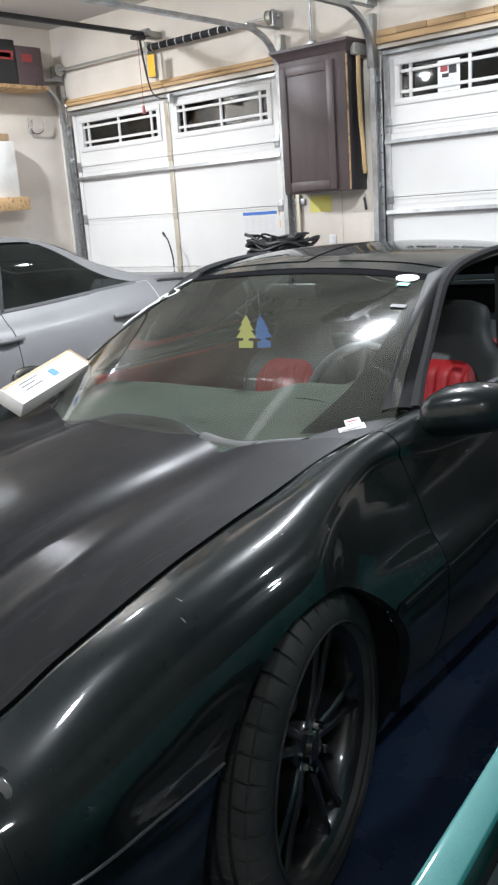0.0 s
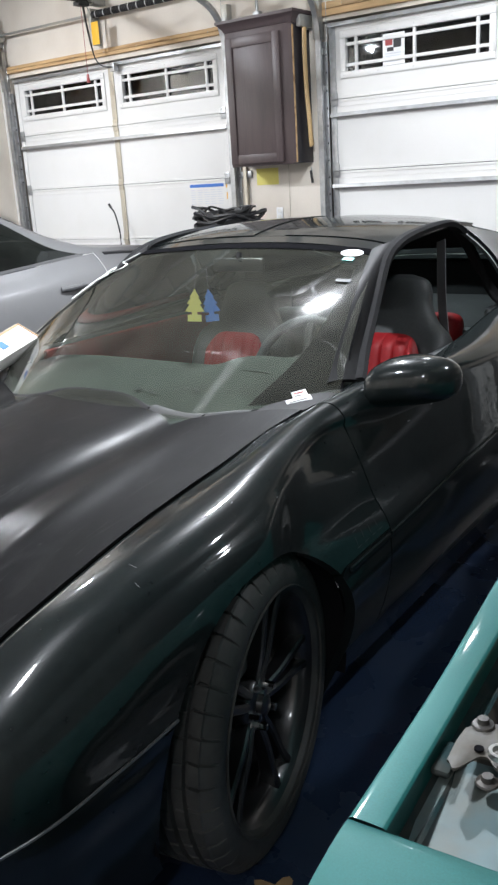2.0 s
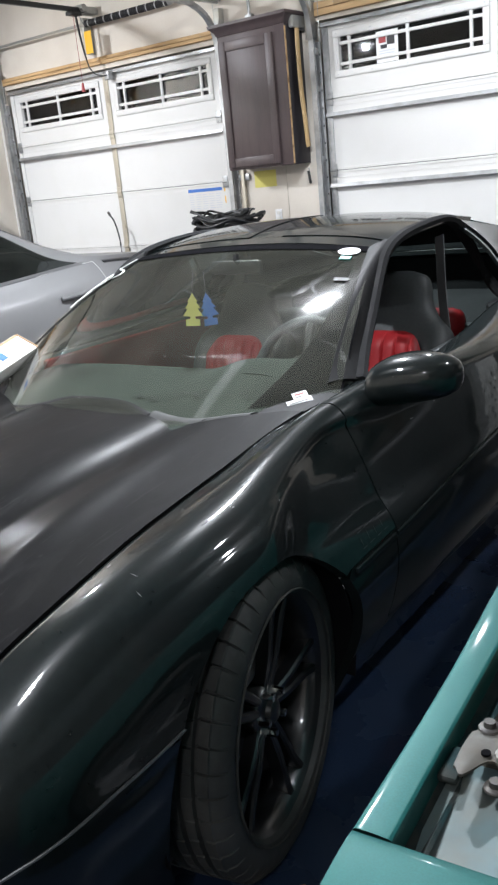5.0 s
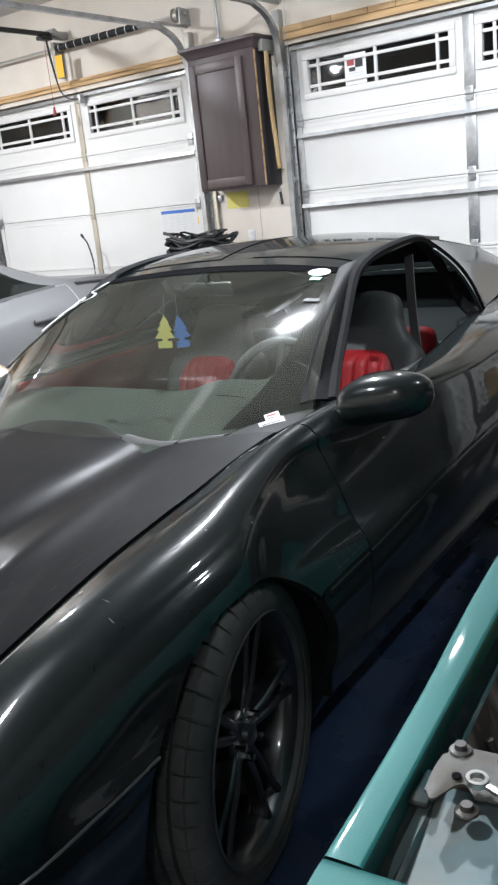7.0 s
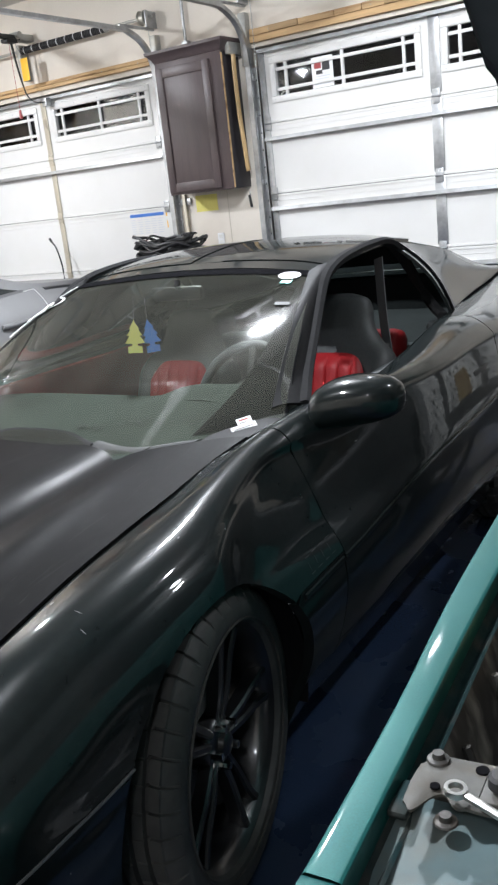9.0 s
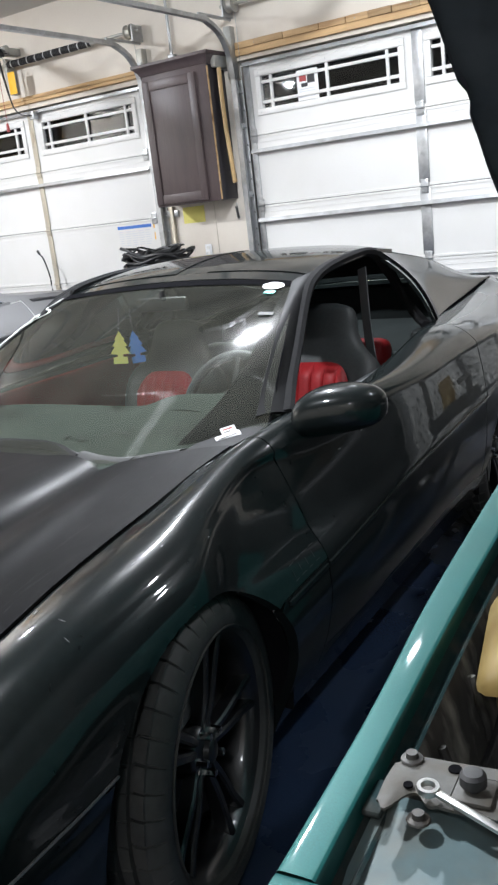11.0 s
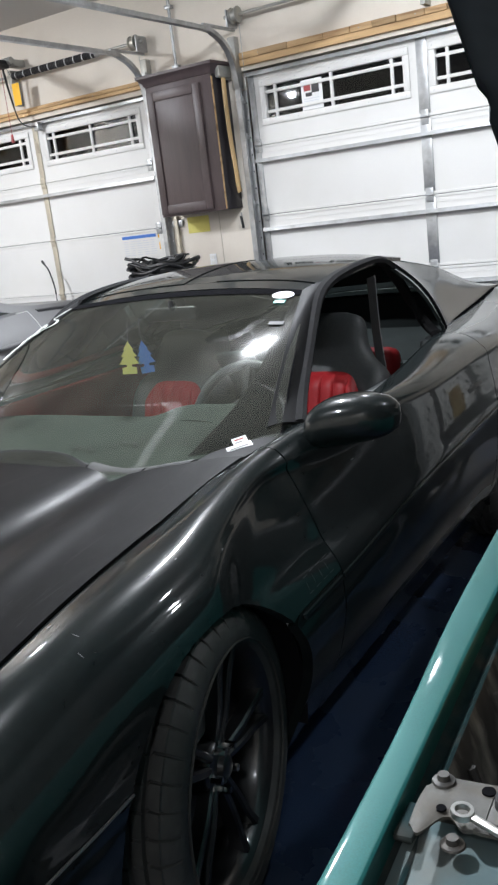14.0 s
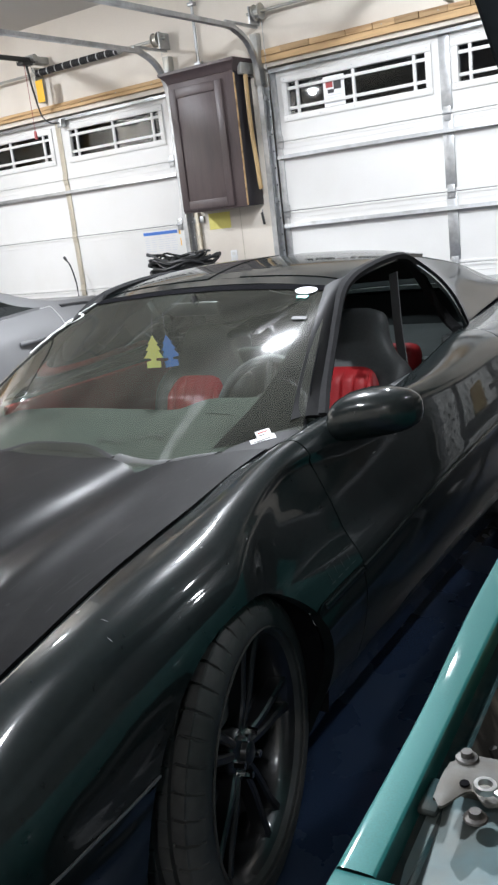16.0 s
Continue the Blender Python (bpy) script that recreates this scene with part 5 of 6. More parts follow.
# front lamps
for s in (1, -1):
    lm = Matrix.Translation((s * 0.712, -0.745, 0.612)) @ pose(0, 0, 0, 62, 0, 40 * s)
    fl = part("front_lamp", lathe([(0.066, -0.03), (0.076, 0.0), (0.077, 0.010), (0.064, 0.020), (0.058, 0.008)], 36, lm), "chrome", car, "round lamp with chrome bezel")
    part("lens", lathe([(0.0, 0.024), (0.03, 0.021), (0.060, 0.008)], 36, lm), "lens", fl)
    part("lamp_pod", lathe([(0.070, -0.06), (0.090, -0.03), (0.088, -0.004), (0.076, -0.002)], 36, lm), "paint", fl)
    part("marker_lamp", sweep([body_at(u_at(-0.858 + 0.03 * k), 2.06 - 0.035 * k, s) + V((s * 0.006, -0.003, 0)) for k in range(4)], [(-0.008, -0.020), (0.000, -0.019), (0.006, -0.010), (0.007, 0.0), (0.006, 0.010), (0.000, 0.019), (-0.008, 0.020)], steps=12, scale=(1.1, 0.25)), "amber_lens", car, "amber side marker lamp")


# wheels
def tyre_mesh():
    """Low-profile tyre: bulged sidewalls, four grooves, slit shoulders and zigzag inner ribs."""
    R, W = 0.356, 0.205
    h = W / 2
    prof = [(0.264, -h + 0.016), (0.272, -h + 0.004), (0.292, -h - 0.005), (0.318, -h - 0.003), (0.338, -h + 0.008), (0.3485, -h + 0.022)]
    body = []
    x = -h + 0.024
    for c in (-0.050, -0.017, 0.017, 0.050):
        body += [(R - 0.03 * abs(x), x), (R - 0.03 * abs(c), c - 0.0065), (R - 0.013, c - 0.005), (R - 0.013, c + 0.005), (R - 0.03 * abs(c), c + 0.0065)]
        x = c + 0.0065
    body.append((R - 0.03 * abs(h - 0.024), h - 0.024))
    prof = prof + body + [(r, -z) for r, z in prof[::-1]]
    pitch, steps = 44, (0.0, 0.04, 0.10, 0.14, 0.45, 0.75)
    seg = pitch * len(steps)
    bm = bmesh.new()
    rings = []
    for k in range(seg):
        a = 2 * math.pi * (k // 6 + steps[k % 6]) / pitch
        row = []
        for r, z in prof:
            off = 0.0
            slit = k % 6 in (1, 2)
            if abs(z) > 0.054 and r > 0.336 and slit:
                off = -0.007
            elif 0.008 < abs(z) < 0.046 and r > 0.347 and slit:
                off = -0.003
            skew = 0.35 * z if abs(z) > 0.053 else 2.2 * abs(abs(z) - 0.033) + 0.015
            rr = r + off
            row.append(bm.verts.new((rr * math.cos(a + skew), rr * math.sin(a + skew), z)))
        rings.append(row)
    for k in range(seg):
        p, q = rings[k], rings[(k + 1) % seg]
        for i in range(len(prof) - 1):
            bm.faces.new((p[i], q[i], q[i + 1], p[i + 1]))
    # thin raised rings on the outer sidewall
    for rr in (0.279,):
        lathe([(rr - 0.0015, h + 0.001), (rr - 0.001, h + 0.0062), (rr + 0.001, h + 0.0062), (rr + 0.0015, h + 0.001)], 72, bm=bm)
    return bm


def wheel(y, s, steer, x=0.764):
    m = Matrix.Translation((s * x, y, 0.3555)) @ pose(0, 0, 0, 0, 0, steer) @ pose(0, 0, 0, 0, 90 * s, 0)
    w = part("wheel", lathe([(0.260, -0.086), (0.265, -0.094), (0.252, -0.094), (0.242, -0.080), (0.236, 0.020), (0.243, 0.052), (0.250, 0.070), (0.258, 0.077), (0.2665, 0.086), (0.262, 0.078)], 72), "rim", car, "gloss black five-spoke alloy wheel", 30, m)
    part("tyre", tyre_mesh(), "tyre", w, "worn low-profile tyre", 30)
    part("brake_disc", lathe([(0.05, 0.000), (0.165, 0.000), (0.165, -0.024), (0.05, -0.024)], 48), "disc", w)
    part("caliper", box(-0.175, -0.075, -0.085, 0.085, -0.045, 0.030, 0.014), "disc", w)
    hub = part("hub", lathe([(0.0, 0.076), (0.020, 0.075), (0.027, 0.070), (0.030, 0.058), (0.060, 0.052), (0.067, 0.042), (0.067, -0.02)], 36), "rim", w)
    for k in range(5):
        a = 2 * math.pi * (k + 0.25) / 5
        bm = None
        for d in (-1, 1):
            out, across = V((math.cos(a), math.sin(a), 0)), V((-math.sin(a), math.cos(a), 0)) * d
            pts = [out * 0.050 + across * 0.012 + V((0, 0, 0.046)), out * 0.12 + across * 0.019 + V((0, 0, 0.056)),
                   out * 0.20 + across * 0.028 + V((0, 0, 0.060)), out * 0.252 + across * 0.038 + V((0, 0, 0.066))]
            bm = sweep(pts, [(-0.012, -0.026), (0.012, -0.026), (0.011, 0.004), (0.006, 0.009), (-0.006, 0.009), (-0.011, 0.004)], steps=12, bm=bm, scale=(0.9, 1.1))
        part("spoke", bm, "rim", w, smooth=30)
        b = a + math.pi / 5
        part("lug_nut", rod((math.cos(b) * 0.048, math.sin(b) * 0.048, 0.048), (math.cos(b) * 0.048, math.sin(b) * 0.048, 0.078), 0.0105, 0.009, 6), "chrome", hub)
    return w


wheel(-0.014, 1, 11)
wheel(-0.014, -1, 11)
wheel(2.38, 1, 0, 0.755)
wheel(2.38, -1, 0, 0.755)

# underbody, wheel wells and engine bay floor: plain black fills that block light
for s in (1, -1):
    for cy, cz, r in ARCHES:
        bm = bmesh.new()
        rows = []
        for k in range(25):
            a = math.pi * (k / 24 * 1.16 - 0.08)
            c, sn = math.cos(a), math.sin(a)
            rows.append([bm.verts.new((s * x, cy + (r + 0.012) * c, cz + (r + 0.012) * sn)) for x in (0.50, 0.858)] )
        for p, q in zip(rows, rows[1:]):
            bm.faces.new((p[0], p[1], q[1], q[0]))
        bm.faces.new([p[0] for p in rows])
        part("wheel_well", bm, "frit", car)
part("underbody", box(-0.48, 0.48, -0.95, 3.45, 0.17, 0.40, 0.03), "void", car)
part("floor_pan", box(-0.74, 0.74, 0.46, 2.10, 0.19, 0.25, 0.02), "void", car)
part("bay_closing", box(-0.52, 0.52, -0.80, 0.40, 0.40, 0.64, 0.03), "void", car)
part("firewall", box(-0.62, 0.62, 0.43, 0.47, 0.235, 0.83, 0.01), "void", car)
# black panel added to close a pale gap at the tail
part("trunk_back", box(-0.55, 0.55, 3.20, 3.24, 0.66, 1.00, 0.01), "void", car)
part("trunk_floor", box(-0.50, 0.50, 2.1, 3.40, 0.40, 0.70, 0.03), "leather_black", car)

# ---- interior ----
def seat(name_x, y0, label, dz=0.0):
    st = part("front_seat", box(name_x - 0.25, name_x + 0.25, y0 - 0.05, y0 + 0.48, 0.26, 0.40, 0.05, seg=3), "leather_black", car, label)
    for k in range(6):
        x = name_x - 0.14 + 0.056 * k
        part("cushion_pleat", box(x - 0.026, x + 0.026, y0 - 0.04, y0 + 0.36, 0.385, 0.432, 0.016, seg=3), "leather_red", st)
    tilt = Matrix.Translation((name_x, y0 + 0.42, 0.40 + dz)) @ pose(0, 0, 0, -17, 0, 0)
    # one tall shell that narrows from the shoulders to the head
    shell = [(0.00, 0.235, 0.075), (0.06, 0.245, 0.085), (0.25, 0.25, 0.085), (0.42, 0.245, 0.080), (0.52, 0.225, 0.072), (0.585, 0.165, 0.062), (0.64, 0.135, 0.056), (0.70, 0.125, 0.050), (0.735, 0.105, 0.040), (0.752, 0.055, 0.020)]
    sv = [V(p) for p in shell]

    def shell_at(a, b):
        r = catmull(sv, a * (len(sv) - 1))
        t = 2 * math.pi * b
        c, q = math.cos(t), math.sin(t)
        side = math.copysign(abs(c) ** 0.55, c) * r.y
        deep = math.copysign(abs(q) ** 0.75, q) * r.z
        # side bolsters stand forward of the centre
        bol = -0.035 * math.exp(-((abs(side) - 0.20) / 0.05) ** 2) * (q < 0.2) * min(1, max(0, (0.56 - r.x) / 0.1))
        return V((side, deep + bol, r.x))
    bk = part("backrest", sheet(shell_at, 50, 48), "leather_black", st, "", 60, tilt)

    def insert_at(a, b):
        x = (a * 2 - 1) * 0.15
        top = 0.525 - 0.085 * abs(a * 2 - 1) ** 5
        pleat = abs(math.sin(math.pi * a * 6)) ** 0.45
        edge = min(1.0, (1 - abs(a * 2 - 1)) * 8, (1 - b) * 9)
        return V((x, -0.072 - 0.030 * edge ** 0.6 - 0.011 * pleat * edge, 0.05 + (top - 0.05) * b))
    part("back_insert", sheet(insert_at, 72, 30, 0.03, inward=(0, 0.3, 0.3)), "leather_red", bk, "red pleated leather", 50)
    return st


seat(0.405, 1.01, "black leather front seat with red pleated centre")
seat(-0.33, 1.08, "black leather front seat with red pleated centre", -0.045)
# passenger's backrest is black instead of red: cabin darkness put into its colour
for x in (-0.36, 0.36):
    rs = part("rear_seat", box(x - 0.20, x + 0.12, 1.80, 2.10, 0.30, 0.46, 0.05, seg=3), "leather_black", car, "rear seat with red leather centre")
    part("backrest", box(x - 0.11, x + 0.11, 2.04, 2.16, 0.42, 0.905, 0.05, seg=3), "leather_red" if x > 0 else "leather_black", rs, "red leather backrest" if x > 0 else "")
part("rear_divider", box(-0.60, 0.60, 2.10, 2.155, 0.40, 0.84, 0.02), "leather_black", car)
# shelf in flat black, so light through the hatch leaves it dark
part("rear_shelf", box(-0.62, 0.62, 2.16, 3.1, 0.80, 0.84, 0.02), "void", car)
for s in (1, -1):
    dc = part("door_card", box(*sorted((s * 0.70, s * 0.76)), 0.80, 1.90, 0.30, 0.93, 0.02), "leather_black", car)
    part("card_insert", box(*sorted((s * 0.675, s * 0.702)), 0.82, 1.86, 0.56, 0.925 if s < 0 else 0.86, 0.012), "card_red", dc, "dark red door card insert")
    part("armrest", box(*sorted((s * 0.61, s * 0.69)), 0.95, 1.50, 0.58, 0.65, 0.02), "leather_black", dc)
    part("quarter_trim", box(*sorted((s * 0.62, s * 0.70)), 1.93, 2.5, 0.30, 0.96, 0.02), "leather_black", car)
# dashboard
DT = [V((0, 0.20, 0.845)), V((0, 0.50, 0.900)), V((0, 0.76, 0.918)), V((0, 0.88, 0.905)), V((0, 0.95, 0.80)), V((0, 0.93, 0.62))]


def dash_at(a, b):
    x = (a * 2 - 1) * 0.66
    p = catmull(DT, b * 5)
    hood = 0.045 * math.exp(-((x - 0.36) / 0.20) ** 4) * math.exp(-((b - 0.50) / 0.28) ** 2)
    side = 0.06 * (x / 0.66) ** 2
    return V((x, p.y + side * (1 - b), p.z + hood - 0.02 * (x / 0.66) ** 4))


part("dashboard", sheet(dash_at, 50, 40, 0.02), "dash", car, "grey-green dusty dashboard")
part("instrument_hood", sheet(lambda a, b: V((0.36 + (a * 2 - 1) * 0.19, 0.70 + 0.24 * b, 0.905 + 0.045 * math.cos((a * 2 - 1) * 1.45) - 0.008 * b)), 20, 8, 0.015), "dash", car)
part("console", box(-0.11, 0.11, 0.90, 1.65, 0.25, 0.52, 0.03), "plastic", car)
# steering wheel
sw_m = Matrix.Translation((0.36, 0.985, 0.875)) @ pose(0, 0, 0, 66, 0, 0)
sw = part("steering_wheel", lathe([(0.185 + 0.016 * math.cos(2 * math.pi * k / 12), 0.016 * math.sin(2 * math.pi * k / 12)) for k in range(12)], 48, closed=True), "leather_black", car, "black leather steering wheel", 60, sw_m)
part("hub", lathe([(0.0, 0.03), (0.05, 0.028), (0.07, 0.012), (0.072, -0.02)], 24), "plastic", sw)
for a in (0, 90, 180, 270):
    c, q = math.cos(radians(a)), math.sin(radians(a))
    part("spoke", rod((c * 0.05, q * 0.05, 0.0), (c * 0.178, q * 0.178, 0.0), 0.016, seg=8), "plastic", sw)
part("column", rod((0.36, 0.78, 0.78), (0.36, 0.97, 0.868), 0.04, seg=14), "plastic", car)
# the passenger's window, wound up; added to dim the bright view through it
def far_window(a, b):
    y = 0.88 + 1.17 * a
    low = V((-0.735, y, 0.945 + 0.03 * a))
    top = V((-0.66 + 0.115 * min(1, a * 2), 0.90 + 1.14 * a, 1.00 + 0.275 * math.sin(min(1, a * 1.9) * math.pi / 2) - 0.08 * max(0, a - 0.8) * 5))
    return low.lerp(top, b)


part("side_window", sheet(far_window, 24, 12), "side_glass", car, "dusty tinted side window, wound up")
# belt, rear-view mirror
part("seat_belt", sweep([V((0.515, 1.76, 1.235)), V((0.545, 1.70, 1.03)), V((0.585, 1.64, 0.85)), V((0.61, 1.60, 0.55))], [(-0.024, -0.002), (0.024, -0.002), (0.024, 0.002), (-0.024, 0.002)], steps=16, up=(0.5, 1, 0)), "belt", car, "grey seat belt hanging from the pillar")
rv = part("rear_view_mirror", box(-0.11, 0.11, 1.15, 1.175, 1.185, 1.235, 0.012), "plastic", car)
part("mirror_stem", rod((0, 1.165, 1.22), (0, 1.17, 1.255), 0.01, seg=8), "plastic", rv)
part("headliner", sheet(lambda a, b: roof_at(0.02 + 0.96 * a, (b * 2 - 1) * 0.97) - V((0, 0, 0.028)), 10, 14), "leather_black", car)

# dirt swept along the screen's foot, inside
rd = random.Random(21)
for k in range(26):
    x = rd.uniform(0.02, 0.50)
    t = 0.44 + 0.10 * (x - 0.25) + rd.uniform(-0.035, 0.035)
    o = dash_at((x / 0.66 + 1) / 2, t * 0.5) + V((0, 0, 0.006))
    n_ = 7
    bm = bmesh.new()
    ring_ = [bm.verts.new(o + V((math.cos(6.283 * i / n_) * rd.uniform(0.003, 0.014), math.sin(6.283 * i / n_) * rd.uniform(0.002, 0.008), 0.001))) for i in range(n_)]
    tip = bm.verts.new(o + V((0, 0, 0.003)))
    for i in range(n_):
        bm.faces.new((ring_[i], ring_[(i + 1) % n_], tip))
    part("dirt_clump", bm, "void", car)


def chip(u, v, w, h, mat):
    """A small flake of missing paint on the driver's side skin."""
    o = body_at(u, v)
    du, dv = (body_at(u + 0.05, v) - o).normalized(), (body_at(u, v + 0.05) - o).normalized()
    n = du.cross(dv).normalized()
    n = n if n.x + n.z > 0 else -n
    bm = bmesh.new()
    vs = [bm.verts.new(o + n * 0.0012 + du * (w * c * rd.uniform(0.6, 1.2)) + dv * (h * q * rd.uniform(0.6, 1.2))) for c, q in ((1, 0), (0.6, 0.8), (-0.4, 1), (-1, 0.2), (-0.5, -0.9), (0.5, -0.8))]
    bm.faces.new(vs)
    part("paint_chip", bm, mat, car)


for y, v, w, h in ((0.40, 0.12, 0.017, 0.010), (0.36, 0.08, 0.006, 0.005), (0.30, 0.05, 0.010, 0.003), (0.45, 0.10, 0.005, 0.010), (-0.28, 0.10, 0.007, 0.004), (-0.30, 0.55, 0.001, 0.012), (-0.33, 0.75, 0.001, 0.009), (-0.10, 0.62, 0.012, 0.0012), (-0.02, 0.70, 0.006, 0.002), (0.10, 1.05, 0.004, 0.002), (0.75, 1.3, 0.010, 0.002), (0.88, 1.25, 0.007, 0.002)):
    chip(u_at(y, 1), v, w, h, "belt")

# raised script on the fender's lower edge, as plain strokes
for k in range(4):
    chip(u_at(0.352 + 0.036 * k, 2), 1.80, 0.016, 0.0016, "plastic")
    chip(u_at(0.350 + 0.036 * k, 2), 1.93, 0.016, 0.0016, "plastic")
    chip(u_at(0.345 + 0.034 * k, 2), 1.865, 0.0016, 0.014, "plastic")


# ---- hanging and lying on the coupe ----
CAR_M = pose(6.558, -5.646, 0, 0, 0, 1.966)


def tree_card(x, y, z, mat, label, turn, tilt):
    """A flat fir-shaped freshener with a square tag foot."""
    t = thing("air_freshener", label, "air freshener", CAR_M @ Matrix.Translation((x, y, z)) @ pose(0, 0, 0, 0, tilt, turn), "air fresheners")
    half = [(0.0, 0.0), (0.006, -0.012), (0.017, -0.030), (0.012, -0.031), (0.026, -0.052), (0.017, -0.053), (0.033, -0.078), (0.009, -0.080), (0.009, -0.088), (0.024, -0.090), (0.024, -0.112)]
    pts = half + [(-a, b) for a, b in half[:0:-1]]
    bm = bmesh.new()
    f = bm.faces.new([bm.verts.new((a, -0.0012, b)) for a, b in pts])
    r = bmesh.ops.extrude_face_region(bm, geom=[f])
    bmesh.ops.translate(bm, verts=[g for g in r["geom"] if isinstance(g, bmesh.types.BMVert)], vec=(0, 0.0024, 0))
    part("card", bm, mat, t, smooth=20)
    part("string", rod((0, 0, 0), (0.004, 0.01, 0.075), 0.0012, seg=5), "belt", t)
    return t


tree_card(-0.02, 0.925, 1.158, "yellow", "yellow fir-shaped air freshener hanging behind the windshield", 35, 4)
tree_card(0.006, 0.965, 1.152, "blue", "blue fir-shaped air freshener hanging behind the windshield", 20, -5)


def on_screen(name, a, b, w, h, mat, label, category, spin=0.0, out=0.004):
    """A flat sticker on the windshield at (a, b) of its sheet."""
    o = ws_at(a, b, out)
    du = (ws_at(a + 0.02, b, out) - ws_at(a - 0.02, b, out)).normalized()
    dv = (ws_at(a, b + 0.02, out) - ws_at(a, b - 0.02, out))
    dv = (dv - du * dv.dot(du)).normalized()
    c, s = math.cos(radians(spin)), math.sin(radians(spin))
    du, dv = du * c + dv * s, dv * c - du * s
    n = du.cross(dv)
    m = Matrix((du, dv, n)).transposed().to_4x4()
    m.translation = o
    return CAR_M @ m


def sticker(a, b, w, h, mat, label, spin=0.0, marks=(), oval=False):
    t = thing("sticker", label, "sticker", on_screen("", a, b, w, h, mat, label, "", spin), "windshield stickers")
    if oval:
        part("face", lathe([(0.0, 0.001), (0.5, 0.001), (0.5, 0.0)], 32, Matrix.Diagonal((w, h, 1, 1))), mat, t)
    else:
        part("face", box(-w / 2, w / 2, -h / 2, h / 2, 0.0, 0.0012), mat, t)
    for (x0, x1, y0, y1, mm) in marks:
        part("print_line", box(x0 * w, x1 * w, y0 * h, y1 * h, 0.0012, 0.002), mm, t)
    return t


sticker(0.885, -0.050, 0.072, 0.034, "paper", "white paper sticker at the windshield's foot", 6, ((-0.4, 0.35, 0.12, 0.2, "belt"), (-0.4, 0.2, -0.2, -0.12, "belt")))
sticker(0.875, -0.008, 0.042, 0.026, "paper", "small white sticker with red print on the windshield", 6, ((-0.35, 0.3, 0.1, 0.25, "box_red"), (-0.35, 0.1, -0.25, -0.15, "belt")))
sticker(0.825, 0.945, 0.085, 0.05, "paper", "white oval sticker with a yellow centre in the windshield's corner", 0, oval=True)
sticker(0.825, 0.947, 0.055, 0.03, "yellow", "yellow centre of the oval sticker", 0, oval=True)
sticker(0.822, 0.885, 0.040, 0.020, "sticker_teal", "small teal inspection sticker on the windshield", 0)
sticker(0.862, 0.70, 0.050, 0.018, "belt", "faded grey sticker on the windshield", -4)
# chalk strokes across the top corner of the screen
ch = thing("chalk_marks", "white chalk-paint strokes on the windshield's upper corner", "marking", CAR_M)
STROKES = (((-0.965, 0.965), (-0.985, 0.91), (-0.99, 0.865), (-0.965, 0.845), (-0.925, 0.835), (-0.905, 0.80), (-0.935, 0.755), (-0.985, 0.715)), ((-0.965, 0.765), (-0.985, 0.80), (-0.995, 0.77), (-0.985, 0.725), (-0.99, 0.67), (-0.995, 0.61)), ((-0.985, 0.655), (-0.965, 0.69), (-0.95, 0.72)), ((-0.985, 0.47), (-0.985, 0.55), (-0.98, 0.63)))
for line in STROKES:
    part("stroke", sweep([ws_at(a, b, 0.006) for a, b in line], [(-0.0045, -0.001), (0.0045, -0.001), (0.0045, 0.001), (-0.0045, 0.001)], steps=28), "chalk", ch)

# white carton on the far cowl corner
cx_ = V((-0.056, 0.346, 0.07)).normalized()
cz_ = V((0.55, -0.45, 0.70))
cz_ = (cz_ - cx_ * cz_.dot(cx_)).normalized()
cm_ = Matrix((cx_, cz_.cross(cx_), cz_)).transposed().to_4x4()
cm_.translation = V((-0.605, 0.52, 0.968))
wb = thing("carton", "long white carton lying on the cowl, slightly crushed", "box", CAR_M @ cm_)
part("body", box(-0.18, 0.18, -0.05, 0.05, -0.03, 0.03, 0.005), "white_box", wb)
part("end_flap", box(0.18, 0.186, -0.047, 0.047, -0.028, 0.032, 0.002), "card_box", wb)
part("printed_mark", box(0.02, 0.05, -0.02, 0.015, 0.03, 0.032), "blue", wb)
for k, (x0, x1, y0) in enumerate(((-0.12, -0.02, 0.02), (-0.12, -0.05, 0.005), (-0.12, -0.03, -0.012), (0.075, 0.14, -0.03), (0.075, 0.12, -0.018))):
    part("print_line", box(x0, x1, y0, y0 + 0.006, 0.03, 0.0315), "belt" if k < 3 else "pale_print", wb)
part("tape_strip", box(-0.175, 0.175, 0.036, 0.046, 0.0295, 0.0312), "card_box", wb)

# ---- the silver sedan ----
SM = pose(3.58, -4.9, 0, 0, 0, 1.0)
sed = thing("sedan", "silver four-door sedan with dark tinted windows", "car", SM)
